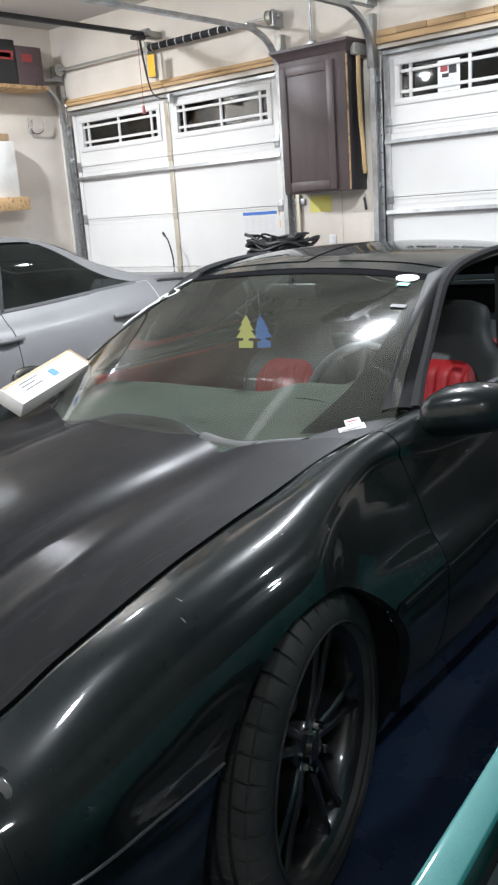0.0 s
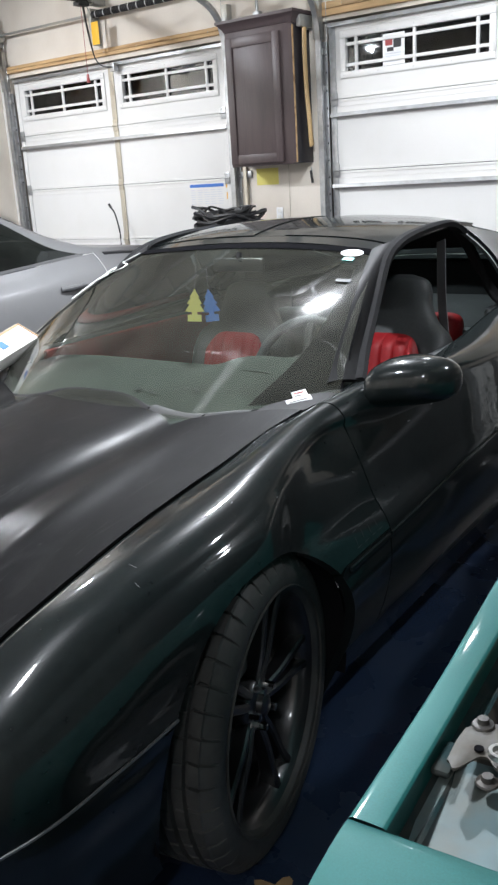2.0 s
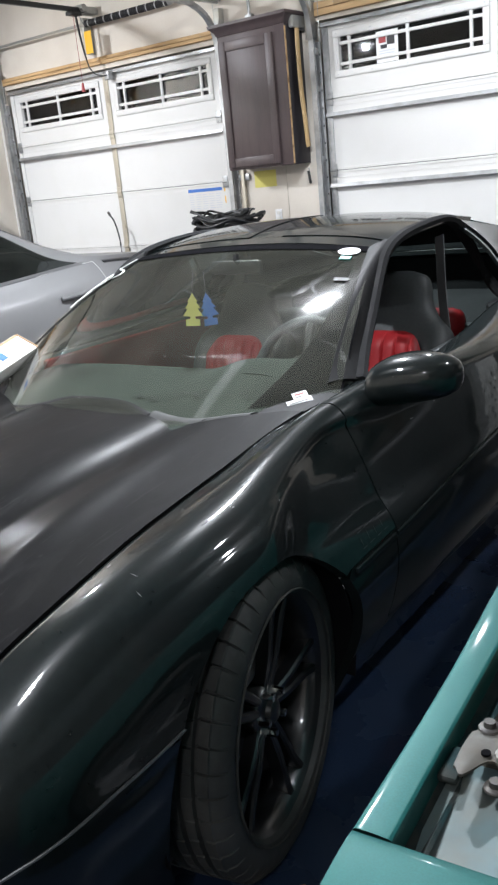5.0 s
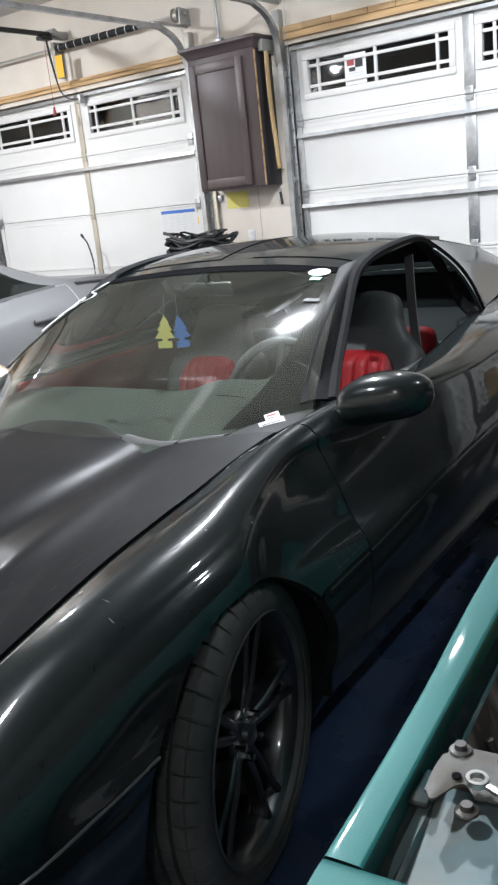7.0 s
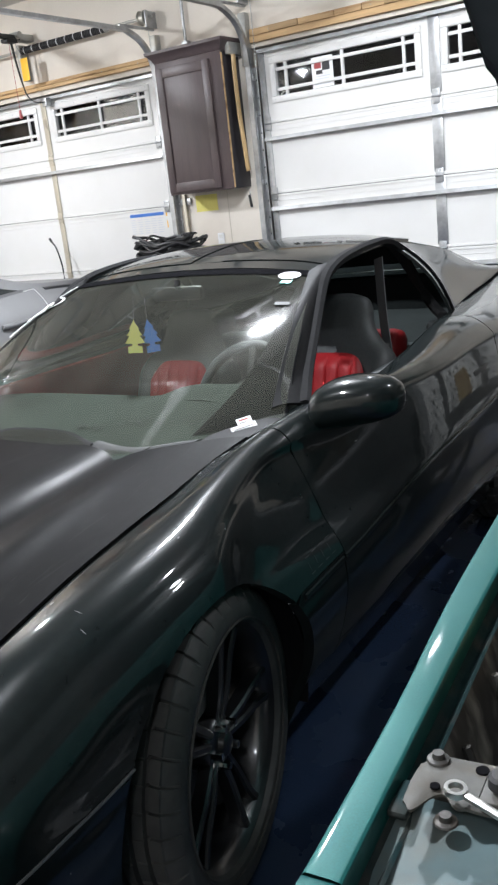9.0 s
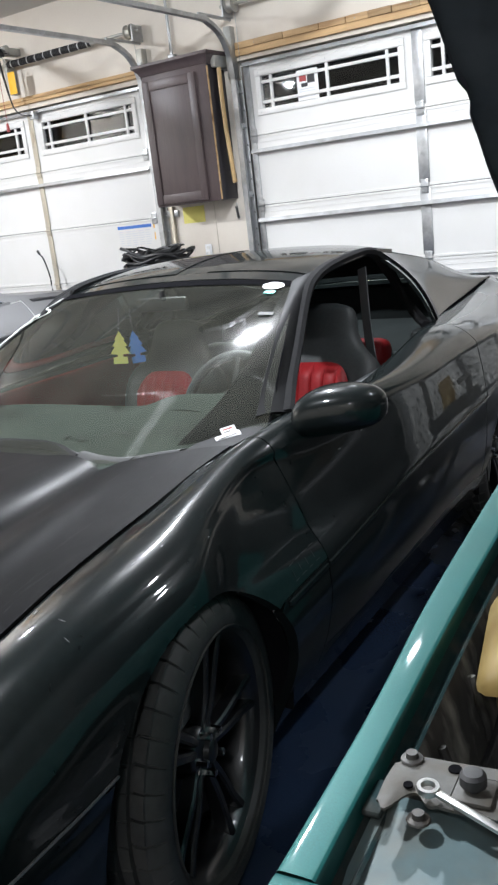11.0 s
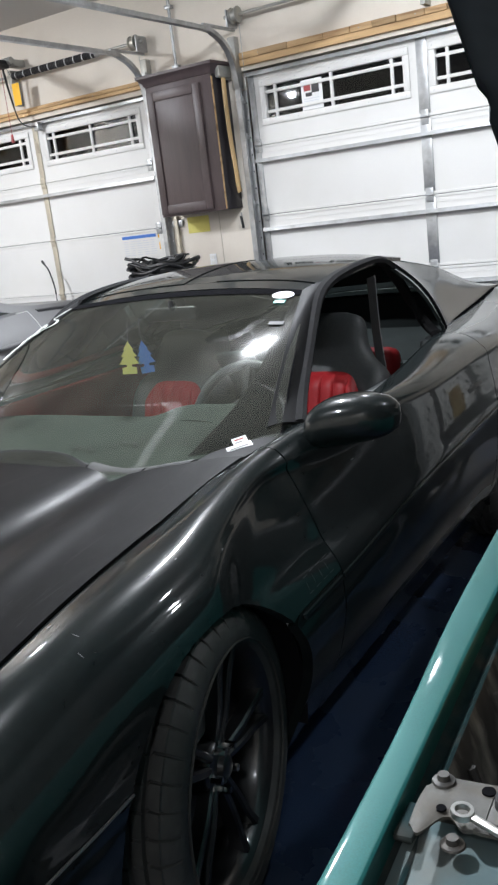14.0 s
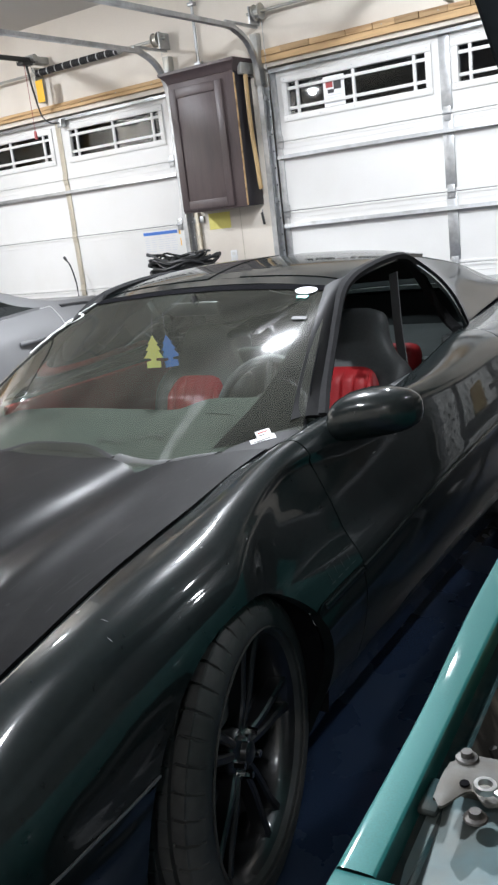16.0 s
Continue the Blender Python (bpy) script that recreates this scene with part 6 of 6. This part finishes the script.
# rows along the car: y, then half-width and height of roof middle, roof edge, belt, shoulder, side, sill
SED = [
    # y, roof z, roof edge (x, z), belt (x, z), shoulder (x, z), side (x, z), sill (x, z)
    (-2.05, 0.62, (0.40, 0.60), (0.55, 0.56), (0.62, 0.50), (0.66, 0.40), (0.62, 0.22)),
    (-1.85, 0.72, (0.52, 0.71), (0.70, 0.68), (0.78, 0.60), (0.82, 0.45), (0.78, 0.20)),
    (-1.30, 0.87, (0.60, 0.86), (0.80, 0.83), (0.87, 0.74), (0.90, 0.52), (0.84, 0.20)),
    (-0.70, 0.97, (0.64, 0.96), (0.80, 0.94), (0.88, 0.84), (0.91, 0.56), (0.85, 0.19)),
    (-0.40, 1.07, (0.62, 1.05), (0.77, 0.99), (0.88, 0.87), (0.91, 0.57), (0.85, 0.19)),
    (0.05, 1.30, (0.58, 1.27), (0.77, 1.02), (0.885, 0.89), (0.915, 0.58), (0.85, 0.19)),
    (0.45, 1.445, (0.57, 1.40), (0.77, 1.04), (0.885, 0.90), (0.915, 0.58), (0.85, 0.19)),
    (0.85, 1.452, (0.57, 1.412), (0.77, 1.055), (0.885, 0.91), (0.915, 0.59), (0.85, 0.19)),
    (1.20, 1.418, (0.565, 1.378), (0.77, 1.075), (0.885, 0.92), (0.915, 0.60), (0.85, 0.19)),
    (1.55, 1.275, (0.58, 1.235), (0.765, 1.10), (0.885, 0.935), (0.915, 0.61), (0.85, 0.19)),
    (1.85, 1.17, (0.62, 1.145), (0.75, 1.11), (0.88, 0.945), (0.91, 0.62), (0.85, 0.20)),
    (2.15, 1.125, (0.64, 1.115), (0.74, 1.10), (0.86, 0.95), (0.89, 0.63), (0.84, 0.24)),
    (2.40, 1.105, (0.60, 1.10), (0.70, 1.08), (0.80, 0.94), (0.82, 0.64), (0.78, 0.28)),
    (2.50, 1.06, (0.50, 1.05), (0.58, 1.03), (0.66, 0.92), (0.68, 0.64), (0.66, 0.30)),
]
SR = [[V((0, r[0], r[1])) for r in SED]] + [[V((r[k][0], r[0], r[k][1])) for r in SED] for k in range(2, 7)]


def sed_at(u, v, s=1):
    p = catmull([catmull(r, u) for r in SR], v)
    return V((s * p.x, p.y, p.z))


def sed_u(y):
    for i in range(len(SED) - 1):
        if SED[i + 1][0] >= y:
            return i + (y - SED[i][0]) / (SED[i + 1][0] - SED[i][0])
    return len(SED) - 1


for s in (1, -1):
    part("roof_side", sheet(lambda a, b: sed_at(sed_u(0.1) + (sed_u(1.6) - sed_u(0.1)) * a, 1.0 * b, s), 30, 10), "silver", sed)
    part("front_body", sheet(lambda a, b: sed_at(sed_u(-0.4) * a, 5 * b, s), 40, 40), "silver", sed)
    for y0, y1 in ((-0.395, 0.66), (0.666, 1.78)):
        part("door", sheet(lambda a, b: sed_at(sed_u(y0) + (sed_u(y1) - sed_u(y0)) * a, 2.02 + 2.7 * b, s), 30, 30, 0.012), "silver", sed)
    part("rear_body", sheet(lambda a, b: sed_at(sed_u(1.786) + (13 - sed_u(1.786)) * a, 2.0 + 3 * b, s), 30, 30), "silver", sed)
    part("rocker", sheet(lambda a, b: sed_at(sed_u(-0.4) + (sed_u(1.79) - sed_u(-0.4)) * a, 4.73 + 0.27 * b, s), 30, 6), "silver", sed)
    part("rear_deck_half", sheet(lambda a, b: sed_at(sed_u(1.80) + (13 - sed_u(1.80)) * a, 2.0 * b, s), 24, 14), "silver", sed)

    def side_glass(a, b):
        # from the belt up to the roof edge, narrowing to a point at the rear
        y = -0.25 + 1.93 * a
        return sed_at(sed_u(y), 1.97 - b * 0.92 * min(1, (1 - a) / 0.30) ** 0.9, s) + V((s * 0.002, 0, 0))
    part("side_window", sheet(side_glass, 40, 12), "tint", sed, "dark tinted side window")
    part("window_trim", sweep([side_glass(1 - k / 30, 0) + V((s * 0.004, 0, 0)) for k in range(31)], [(-0.004, -0.008), (0.004, -0.008), (0.004, 0.008), (-0.004, 0.008)]), "silver", sed)
    part("window_pillar", sweep([sed_at(sed_u(0.66 + 0.02 * k), 1.97 - 0.9 * k / 6, s) + V((s * 0.004, 0, 0)) for k in range(7)], [(-0.02, -0.003), (0.02, -0.003), (0.02, 0.004), (-0.02, 0.004)]), "trim", sed)
    # roof-to-deck pillar behind the glass

    def pillar(a, b):
        y = 1.06 + 0.74 * a
        g = 1.97 - 0.92 * min(1, max(0.0, (1.68 - y)) / 1.93 / 0.30) ** 0.9
        return sed_at(sed_u(y), 1.0 + (g - 1.0 + 0.03) * b, s)
    part("rear_pillar", sheet(pillar, 24, 10), "silver", sed)
    part("front_pillar", sweep([sed_at(sed_u(y), 1.0, s) for y in (-0.45, -0.2, 0.05, 0.2)], [(-0.03, -0.02), (0.03, -0.02), (0.03, 0.02), (-0.03, 0.02)]), "silver", sed)
    for y in (0.50, 1.36):
        part("door_handle", sweep([sed_at(sed_u(y + 0.2 * k / 6), 2.95, s) + V((s * (0.012 + 0.018 * math.sin(math.pi * k / 6)), 0, 0)) for k in range(7)], ring(0.011, 8, 0.014)), "silver", sed)
    for y in (-1.25, 1.62):
        wm = Matrix.Translation((s * 0.80, y, 0.325)) @ pose(0, 0, 0, 0, 90 * s, 0)
        w = part("wheel", lathe([(0.0, 0.05), (0.16, 0.06), (0.21, 0.09), (0.22, 0.1), (0.22, -0.1)], 32), "galv", sed, "", 30, wm)
        part("tyre", lathe([(0.22, -0.1), (0.26, -0.11), (0.31, -0.09), (0.325, -0.06), (0.325, 0.06), (0.31, 0.09), (0.26, 0.11), (0.22, 0.1)], 48), "tyre", w)
part("windscreen", sheet(lambda a, b: V(((a * 2 - 1) * (0.60 - 0.04 * b), -0.42 + 0.55 * b + 0.0, 1.055 + 0.27 * b)) + V((0, 0, 0.02 * (1 - (a * 2 - 1) ** 2))), 16, 10), "tint", sed)
part("rear_window", sheet(lambda a, b: sed_at(sed_u(1.28 + 0.50 * b), abs(a * 2 - 1) * 0.93, 1 if a > 0.5 else -1) + V((0, 0, 0.004)), 24, 12), "tint", sed, "dark tinted rear window")
part("cabin_floor", box(-0.8, 0.8, -1.9, 2.3, 0.2, 0.75, 0.05), "void", sed)
part("roof_lining", sheet(lambda a, b: sed_at(sed_u(0.15 + 1.4 * a), abs(b * 2 - 1) * 0.95, 1 if b > 0.5 else -1) - V((0, 0, 0.03)), 12, 12), "void", sed)

for s in (1, -1):
    part("tail_lamp", sweep([sed_at(sed_u(1.86 + 0.08 * k), 2.05 + 0.02 * k, s) + V((s * 0.006, 0, -0.03)) for k in range(7)], [(-0.01, -0.035), (0.012, -0.03), (0.014, 0.028), (-0.01, 0.034)], steps=14), "box_black", sed, "dark smoked tail lamp")
# ---- behind the coupe ----
bin_ = thing("storage_bin", "black plastic storage bin standing by the door", "bin")
part("tub", lathe([(0.0, 0.02), (0.20, 0.02), (0.23, 1.02), (0.245, 1.03), (0.245, 1.06), (0.0, 1.06)], 32, Matrix.Translation((3.56, -0.75, -0.02)) @ Matrix.Diagonal((1.0, 1.0, 1.0, 1))), "plastic", bin_)
cc = thing("cable_coil", "tangled coil of black hose and cable", "cable")
rc = random.Random(11)
for k in range(46):
    r0, h0 = 0.06 + 0.22 * rc.random(), 1.050 + 0.0026 * k
    ph, tx, ty = rc.random() * 6.28, rc.uniform(-0.42, 0.42) * (k > 3), rc.uniform(-0.3, 0.3) * (k > 3)
    pts = []
    for i in range(25):
        a = ph + 2 * math.pi * i / 24
        rr = r0 * (1 + 0.12 * math.sin(3 * a + k))
        pts.append(V((3.56 + rr * math.cos(a) * 1.25, -0.75 + rr * math.sin(a) * 0.8, h0 + 0.025 * (k > 3) + rr * (tx * math.cos(a) + ty * math.sin(a)) + 0.012 * math.sin(5 * a))))
    part("loop", sweep(pts, ring(0.009 + 0.004 * (k % 3), 8)), "plastic", cc)
gn = thing("gooseneck", "thin black bent rod with a small tip", "rod")
part("stem", sweep([(1.65, -0.2, 0.0), (1.65, -0.2, 0.90), (1.645, -0.2, 1.05), (1.60, -0.2, 1.22), (1.545, -0.2, 1.29)], ring(0.008, 8), steps=24), "plastic", gn)
part("tip", rod((1.55, -0.2, 1.285), (1.525, -0.2, 1.32), 0.013, seg=10), "plastic", gn)


# ---- the teal car with its hood up ----
TM = pose(8.124, -6.390, 0, 0, 0, 4.6)
teal = thing("teal_car", "teal metallic car with its hood raised and engine bay open", "car", TM)
# its own frame: x inward across the bay, y rearward along the fender, z up
FZ = 0.90


def fo(y):
    """The fender's outer top edge: it bellies out and comes in again."""
    return catmull([V((x, 0, 0)) for x in (-0.054, -0.058, -0.065, -0.082, -0.090, -0.096, -0.100)], min(6, max(0, y / 0.30 + 1))).x


def crown(y):
    """The width of the fender's flat crown."""
    return catmull([V((x, 0, 0)) for x in (0.045, 0.041, 0.039, 0.049, 0.055, 0.057, 0.058)], min(6, max(0, y / 0.30 + 1))).x


def fender_top(a, b):
    """a along the fender, b from the inner gutter over the flat crown and down the outer side."""
    y = 0.028 + a * 1.72
    prof = [V((0.046, 0, -0.035)), V((0.0452, 0, -0.006)), V((0.0425, 0, -0.001)), V((0.036, 0, 0.0)), V((0.020, 0, 0.0004)), V((0.004, 0, 0.0)), V((0.000, 0, -0.002)), V((-0.002, 0, -0.009)), V((-0.010, 0, -0.06)), V((-0.024, 0, -0.16)), V((-0.040, 0, -0.30)), V((-0.045, 0, -0.42)), V((-0.03, 0, -0.56)), V((0.0, 0, -0.70))]
    p = catmull(prof, b * (len(prof) - 1))
    k = crown(y) / 0.046 if p.x > 0 else 1.0
    return V((p.x * k + fo(y), y, FZ + p.z))


TA = (0.66, 0.32, 0.36)


def clear_t(p):
    return math.hypot(p.y - TA[0], p.z - TA[1]) > TA[2]


bm = sheet(fender_top, 70, 66, 0, clear_t)
arch_cut(bm, (TA,))
part("fender", bm, "teal", teal, "teal metallic front fender", 40)
part("far_fender", sheet(lambda a, b: V((1.50 - fender_top(a, b).x, fender_top(a, b).y, fender_top(a, b).z)), 40, 30), "teal", teal)


# bumper cover: a flat top edge that rolls down over the nose
def nose_at(a, b):
    x = -0.058 + a * 1.616
    q = (x - 0.75) / 0.81
    depth = 0.17 + 0.13 * (1 - q ** 4)
    prof = [V((0, 0.0, -0.02)), V((0, 0.0, 0.0)), V((0, 0.45, 0.001)), V((0, 0.86, -0.012)), V((0, 1.0, -0.06)), V((0, 1.04, -0.2)), V((0, 1.0, -0.42)), V((0, 0.9, -0.66))]
    p = catmull(prof, b * 7)
    return V((x + 0.010 * (1 - min(1, a * 12)) * p.y, 0.022 - depth * p.y, FZ + p.z))


part("front_bumper", sheet(nose_at, 60, 44, 0.012), "teal", teal, "teal front bumper cover", 40)
part("bumper_corner", sheet(lambda a, b: V((-0.058 - 0.035 * math.sin(b * 1.6) + 0.004 * a, 0.022 - 0.17 * a, FZ - 0.006 - 0.62 * b - 0.012 * a)), 12, 16), "teal", teal)
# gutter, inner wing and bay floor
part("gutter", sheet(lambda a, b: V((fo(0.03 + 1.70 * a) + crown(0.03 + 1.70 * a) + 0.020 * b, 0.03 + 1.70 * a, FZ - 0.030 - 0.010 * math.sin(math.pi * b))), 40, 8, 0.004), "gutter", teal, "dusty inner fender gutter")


def inner_at(a, b):
    y = 0.235 + 1.42 * a
    z = FZ - 0.035 - 0.40 * b
    x = fo(y) + crown(y) + 0.022 + 0.10 * b + 0.016 * math.sin(9 * a + 4 * b) * b + 0.014 * noise.noise(V((a * 14, b * 9, 2.0))) * min(1, b * 6)
    return V((x, y, z))


part("inner_wing", sheet(inner_at, 90, 40, 0.004), "grime", teal, "grimy dark inner wing")
part("bay_floor", sheet(lambda a, b: V((0.0 + 1.44 * a, 0.18 + 1.5 * b, 0.52 + 0.06 * noise.noise(V((a * 9, b * 9, 5.0))))), 60, 60), "grime", teal)
part("bay_wall", box(-0.03, 1.53, 1.66, 1.70, 0.4, 0.97, 0.01), "grime", teal)
part("far_wing", box(1.44, 1.47, 0.1, 1.66, 0.4, 0.86, 0.01), "grime", teal)
part("front_wall", box(-0.01, 1.46, 0.20, 0.215, 0.45, FZ - 0.01, 0.004), "grime", teal)
for k in range(7):
    y = 0.34 + 0.17 * k
    part("wing_rib", sweep([inner_at((y - 0.235) / 1.42, t) + V((0.006, 0, 0)) for t in (0.06, 0.3, 0.5, 0.7, 0.9)], ring(0.006, 6), steps=10), "grime", teal)
for k in range(3):
    pts = [inner_at(0.04 + 0.15 * i, 0.22 + 0.14 * k + 0.05 * math.sin(i * 1.7 + k)) + V((0.016, 0, 0)) for i in range(7)]
    part("wiring", sweep(pts, ring(0.005 + 0.002 * k, 8), steps=40), "plastic", teal)


# radiator support plate, its left lobe notched in front
def support_at(a, b):
    x = -0.002 + 1.44 * a
    front = 0.128 + 0.042 * math.exp(-((x - 0.030) / 0.016) ** 2) + 0.030 * min(1, max(0, (x - 0.03) / 0.03))
    back = 0.236 - 0.004 * math.cos(x * 14)
    corner = 0.020 * math.exp(-((x + 0.002) / 0.008) ** 2)
    return V((x, front + corner + (back - corner * 2 - front) * b, FZ + 0.004 + 0.004 * math.sin(math.pi * b)))


sp = part("support_plate", sheet(lambda a, b: support_at(a ** 1.6, b), 300, 14, 0.004), "support", teal, "dusty grey radiator support plate")
part("front_panel", sheet(lambda a, b: V((-0.015 + 1.47 * a, 0.026 + 0.20 * b, FZ - 0.042 + 0.016 * b - 0.002 * math.sin(a * 30) * math.sin(math.pi * b))), 90, 12, 0.01), "teal_inner", teal, "pale dusty teal inner front panel")
PZ = FZ + 0.008
for x, y in ((0.015, 0.219), (0.041, 0.152), (0.23, 0.215), (0.42, 0.17), (0.70, 0.2)):
    bt = part("bolt", lathe([(0.0, 0.009), (0.0062, 0.009), (0.007, 0.003), (0.012, 0.002), (0.013, 0.0)], 14, Matrix.Translation((x, y, PZ - (0.020 if y < 0.155 else 0)))), "old_bolt", sp)
# dark discs on the plate stand in for the shade inside its holes
for x, y, r in ((0.063, 0.216, 0.009), (0.024, 0.176, 0.0065), (0.090, 0.217, 0.006), (0.131, 0.214, 0.008), (0.36, 0.19, 0.012), (0.52, 0.21, 0.010)):
    part("hole", rod((x, y, PZ - 0.001), (x, y, PZ + 0.0015), r * 0.8, seg=14), "frit", sp)
st = part("bump_stop", lathe([(0.0, 0.025), (0.010, 0.0245), (0.0135, 0.021), (0.014, 0.011), (0.0075, 0.009), (0.0075, 0.004), (0.010, 0.003), (0.010, 0.0)], 20, Matrix.Translation((0.090, 0.186, PZ))), "plastic", sp, "black rubber bump stop")
part("stop_base", box(0.070, 0.112, 0.165, 0.208, PZ - 0.001, PZ + 0.004, 0.004), "support", sp)
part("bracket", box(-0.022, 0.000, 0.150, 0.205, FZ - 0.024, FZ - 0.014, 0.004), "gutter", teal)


# washer tank
def tank_mesh():
    bm = box(-0.16, 0.14, -0.14, 0.14, 0.055, 0.24, 0.05, seg=4)
    bmesh.ops.subdivide_edges(bm, edges=bm.edges[:], cuts=1, use_grid_fill=True)
    for v in bm.verts:
        v.co.x += 0.016 * math.sin(v.co.z * 24)
        v.co.y += 0.02 * math.sin(v.co.z * 18 + 1)
        if v.co.z > 0.15 and v.co.x < 0:
            v.co.z -= 0.05 * (v.co.x / -0.13)
    return bm


tk = part("washer_tank", tank_mesh(), "tank", teal, "yellowed plastic washer fluid tank", 50, Matrix.Translation((0.188, 0.575, FZ - 0.150)) @ pose(0, 0, 0, 0, 0, 8))
part("filler_neck", rod((0.05, 0.02, 0.20), (0.06, 0.02, 0.255), 0.026, seg=18, bevel=0.004), "plastic", tk)
part("mounting_ear", box(-0.15, -0.09, -0.125, -0.08, 0.085, 0.12, 0.010, seg=3), "tank", tk)
part("bolt", rod((-0.125, -0.11, 0.118), (-0.125, -0.11, 0.132), 0.010, seg=6), "galv_old", tk)
# engine mass under the hood
part("engine_cover", box(0.60, 1.15, 0.45, 1.35, 0.50, 0.82, 0.05, seg=3), "grime", teal)
# raised hood
HY0, HZ0, HL = 1.62, 0.99, 1.40
ha = radians(43)


def hood_edge_x(t):
    return -0.022 - 0.080 * t + (0.008 if 0.30 < t < 0.36 or 0.66 < t < 0.70 else 0.0)


def hood_pt(a, b, out):
    t = b
    x = hood_edge_x(t) + a * (1.50 - 2 * hood_edge_x(t))
    crown = 0.05 * (1 - (2 * a - 1) ** 2)
    y = HY0 - math.cos(ha) * HL * t + math.sin(ha) * (out + crown)
    z = HZ0 + math.sin(ha) * HL * t + math.cos(ha) * (out + crown)
    return V((x, y, z))


hd = part("hood", sheet(lambda a, b: hood_pt(a, b, 0.03), 40, 60, 0.03, inward=(0.8, 0.0, 0.9)), "teal", teal, "raised teal hood")
part("hood_liner", sheet(lambda a, b: hood_pt(0.004 + 0.992 * a, 0.002 + 0.996 * b, 0.004 + 0.006 * noise.noise(V((a * 20, b * 20, 1)))), 50, 50, 0.02), "hood_under", hd, "dark underside liner of the hood")
for k in range(5):
    t = 0.12 + 0.18 * k
    part("liner_rib", sweep([hood_pt(0.06 + 0.1 * i, t, -0.012) for i in range(9)], [(-0.03, -0.01), (0.03, -0.01), (0.02, 0.012), (-0.02, 0.012)]), "hood_under", hd)
part("prop_rod", rod((1.52, 0.25, 0.90), tuple(hood_pt(0.95, 0.62, 0.0)), 0.006, seg=8), "galv_old", teal)
# the rest of the car behind the hood
part("windscreen", sheet(lambda a, b: V((0.10 + 1.42 * a, 1.80 + 0.72 * b, 1.0 + 0.36 * b + 0.03 * math.sin(math.pi * a))), 16, 10), "tint", teal)
part("cowl", box(-0.03, 1.53, 1.70, 1.82, 0.75, 0.985, 0.02), "plastic", teal)
part("roof", sheet(lambda a, b: V((0.14 + 1.34 * a, 2.52 + 1.3 * b, 1.36 + 0.05 * math.sin(math.pi * b) + 0.03 * math.sin(math.pi * a))), 16, 12, 0.02), "teal", teal)
# near side in dark plastic: the aisle's shade put into its colour
part("body_side", box(-0.13, -0.04, 1.76, 4.1, 0.2, 0.93, 0.05, seg=3), "plastic", teal, "body side darkened to keep the coupe's reflection dark")
part("body_side", box(1.54, 1.63, 1.76, 4.1, 0.2, 0.93, 0.05, seg=3), "teal", teal)
part("tail", box(-0.04, 1.54, 3.6, 4.15, 0.25, 0.95, 0.06, seg=3), "teal", teal)
for x, s in ((0.0, -1), (1.50, 1)):
    for y in (0.66, 3.2):
        w = part("wheel", lathe([(0.0, 0.04), (0.16, 0.05), (0.2, 0.08), (0.2, -0.08)], 32), "galv", teal, "", 30, Matrix.Translation((x, y, 0.31)) @ pose(0, 0, 0, 0, 90 * s, 0))
        part("tyre", lathe([(0.2, -0.09), (0.25, -0.1), (0.295, -0.08), (0.31, -0.05), (0.31, 0.05), (0.295, 0.08), (0.25, 0.1), (0.2, 0.09)], 48), "tyre", w)
# spanner lying on the support plate
wr = thing("wrench", "combination wrench lying on the radiator support", "wrench", TM @ Matrix.Translation((0.049, 0.165, FZ + 0.018)) @ pose(0, 0, 0, 0, 3, -22))
part("ring_end", lathe([(0.0075, -0.003), (0.0115, -0.003), (0.0122, 0.0), (0.0115, 0.004), (0.0075, 0.004), (0.007, 0.0)], 24, closed=True), "steel", wr)
part("shank", box(0.012, 0.15, -0.0045, 0.0045, -0.002, 0.003, 0.0015), "steel", wr)
part("open_end", box(0.148, 0.175, -0.012, 0.012, -0.003, 0.004, 0.003), "steel", wr)
# ribbed metal loading ramp leaning on the teal car's far side of the aisle, mirrored in the coupe's door
rp = thing("loading_ramp", "grey diamond-plate metal ramp with dark frame standing beside the car", "ramp", pose(7.762, -3.95, 0.0, 0, 0, 4.6))
part("plate", box(-0.02, 0.0, 0.0, 1.42, 0.40, 0.865, 0.004), "diamond", rp)
for y in (0.0, 0.245, 0.80, 1.38):
    part("post", box(-0.032, -0.012, y, y + 0.05, 0.0, 0.88, 0.004), "plastic" if y else "galv", rp)
for z in (0.39, 0.62, 0.86):
    part("bar", box(-0.030, -0.010, 0.25, 1.42, z, z + 0.03, 0.004), "plastic", rp)
for i in range(44):
    for k in range(i % 2, 13, 2):
        part("lug", box(-0.0045, 0.0045, -0.011, 0.011, -0.0025, 0.0025), "diamond", rp, "", 35,
             Matrix.Translation((-0.022, 0.05 + 0.031 * i, 0.425 + 0.033 * k)) @ pose(0, 0, 0, 45 if (i // 2 + k) % 2 else -45, 0, 0))
part("tag", box(-0.030, -0.024, 0.46, 0.64, 0.66, 0.80), "tank", rp, "dull yellow tag")
# dry leaf on the floor
lf = bmesh.new()
pts = [(math.cos(a) * (0.05 + 0.02 * math.cos(5 * a)), math.sin(a) * (0.035 + 0.015 * math.cos(5 * a))) for a in [2 * math.pi * k / 30 for k in range(30)]]
cen = lf.verts.new((0, 0, 0.012))
vs = [lf.verts.new((x, y, 0.004 + 0.02 * abs(math.sin(3 * k)) * 0.6)) for k, (x, y) in enumerate(pts)]
for i in range(30):
    lf.faces.new((cen, vs[i], vs[(i + 1) % 30]))
whole("leaf", lf, "leaf", "dry curled brown leaf on the floor", "leaf", pose(7.51, -5.77, 0.0, 0, 0, 30))
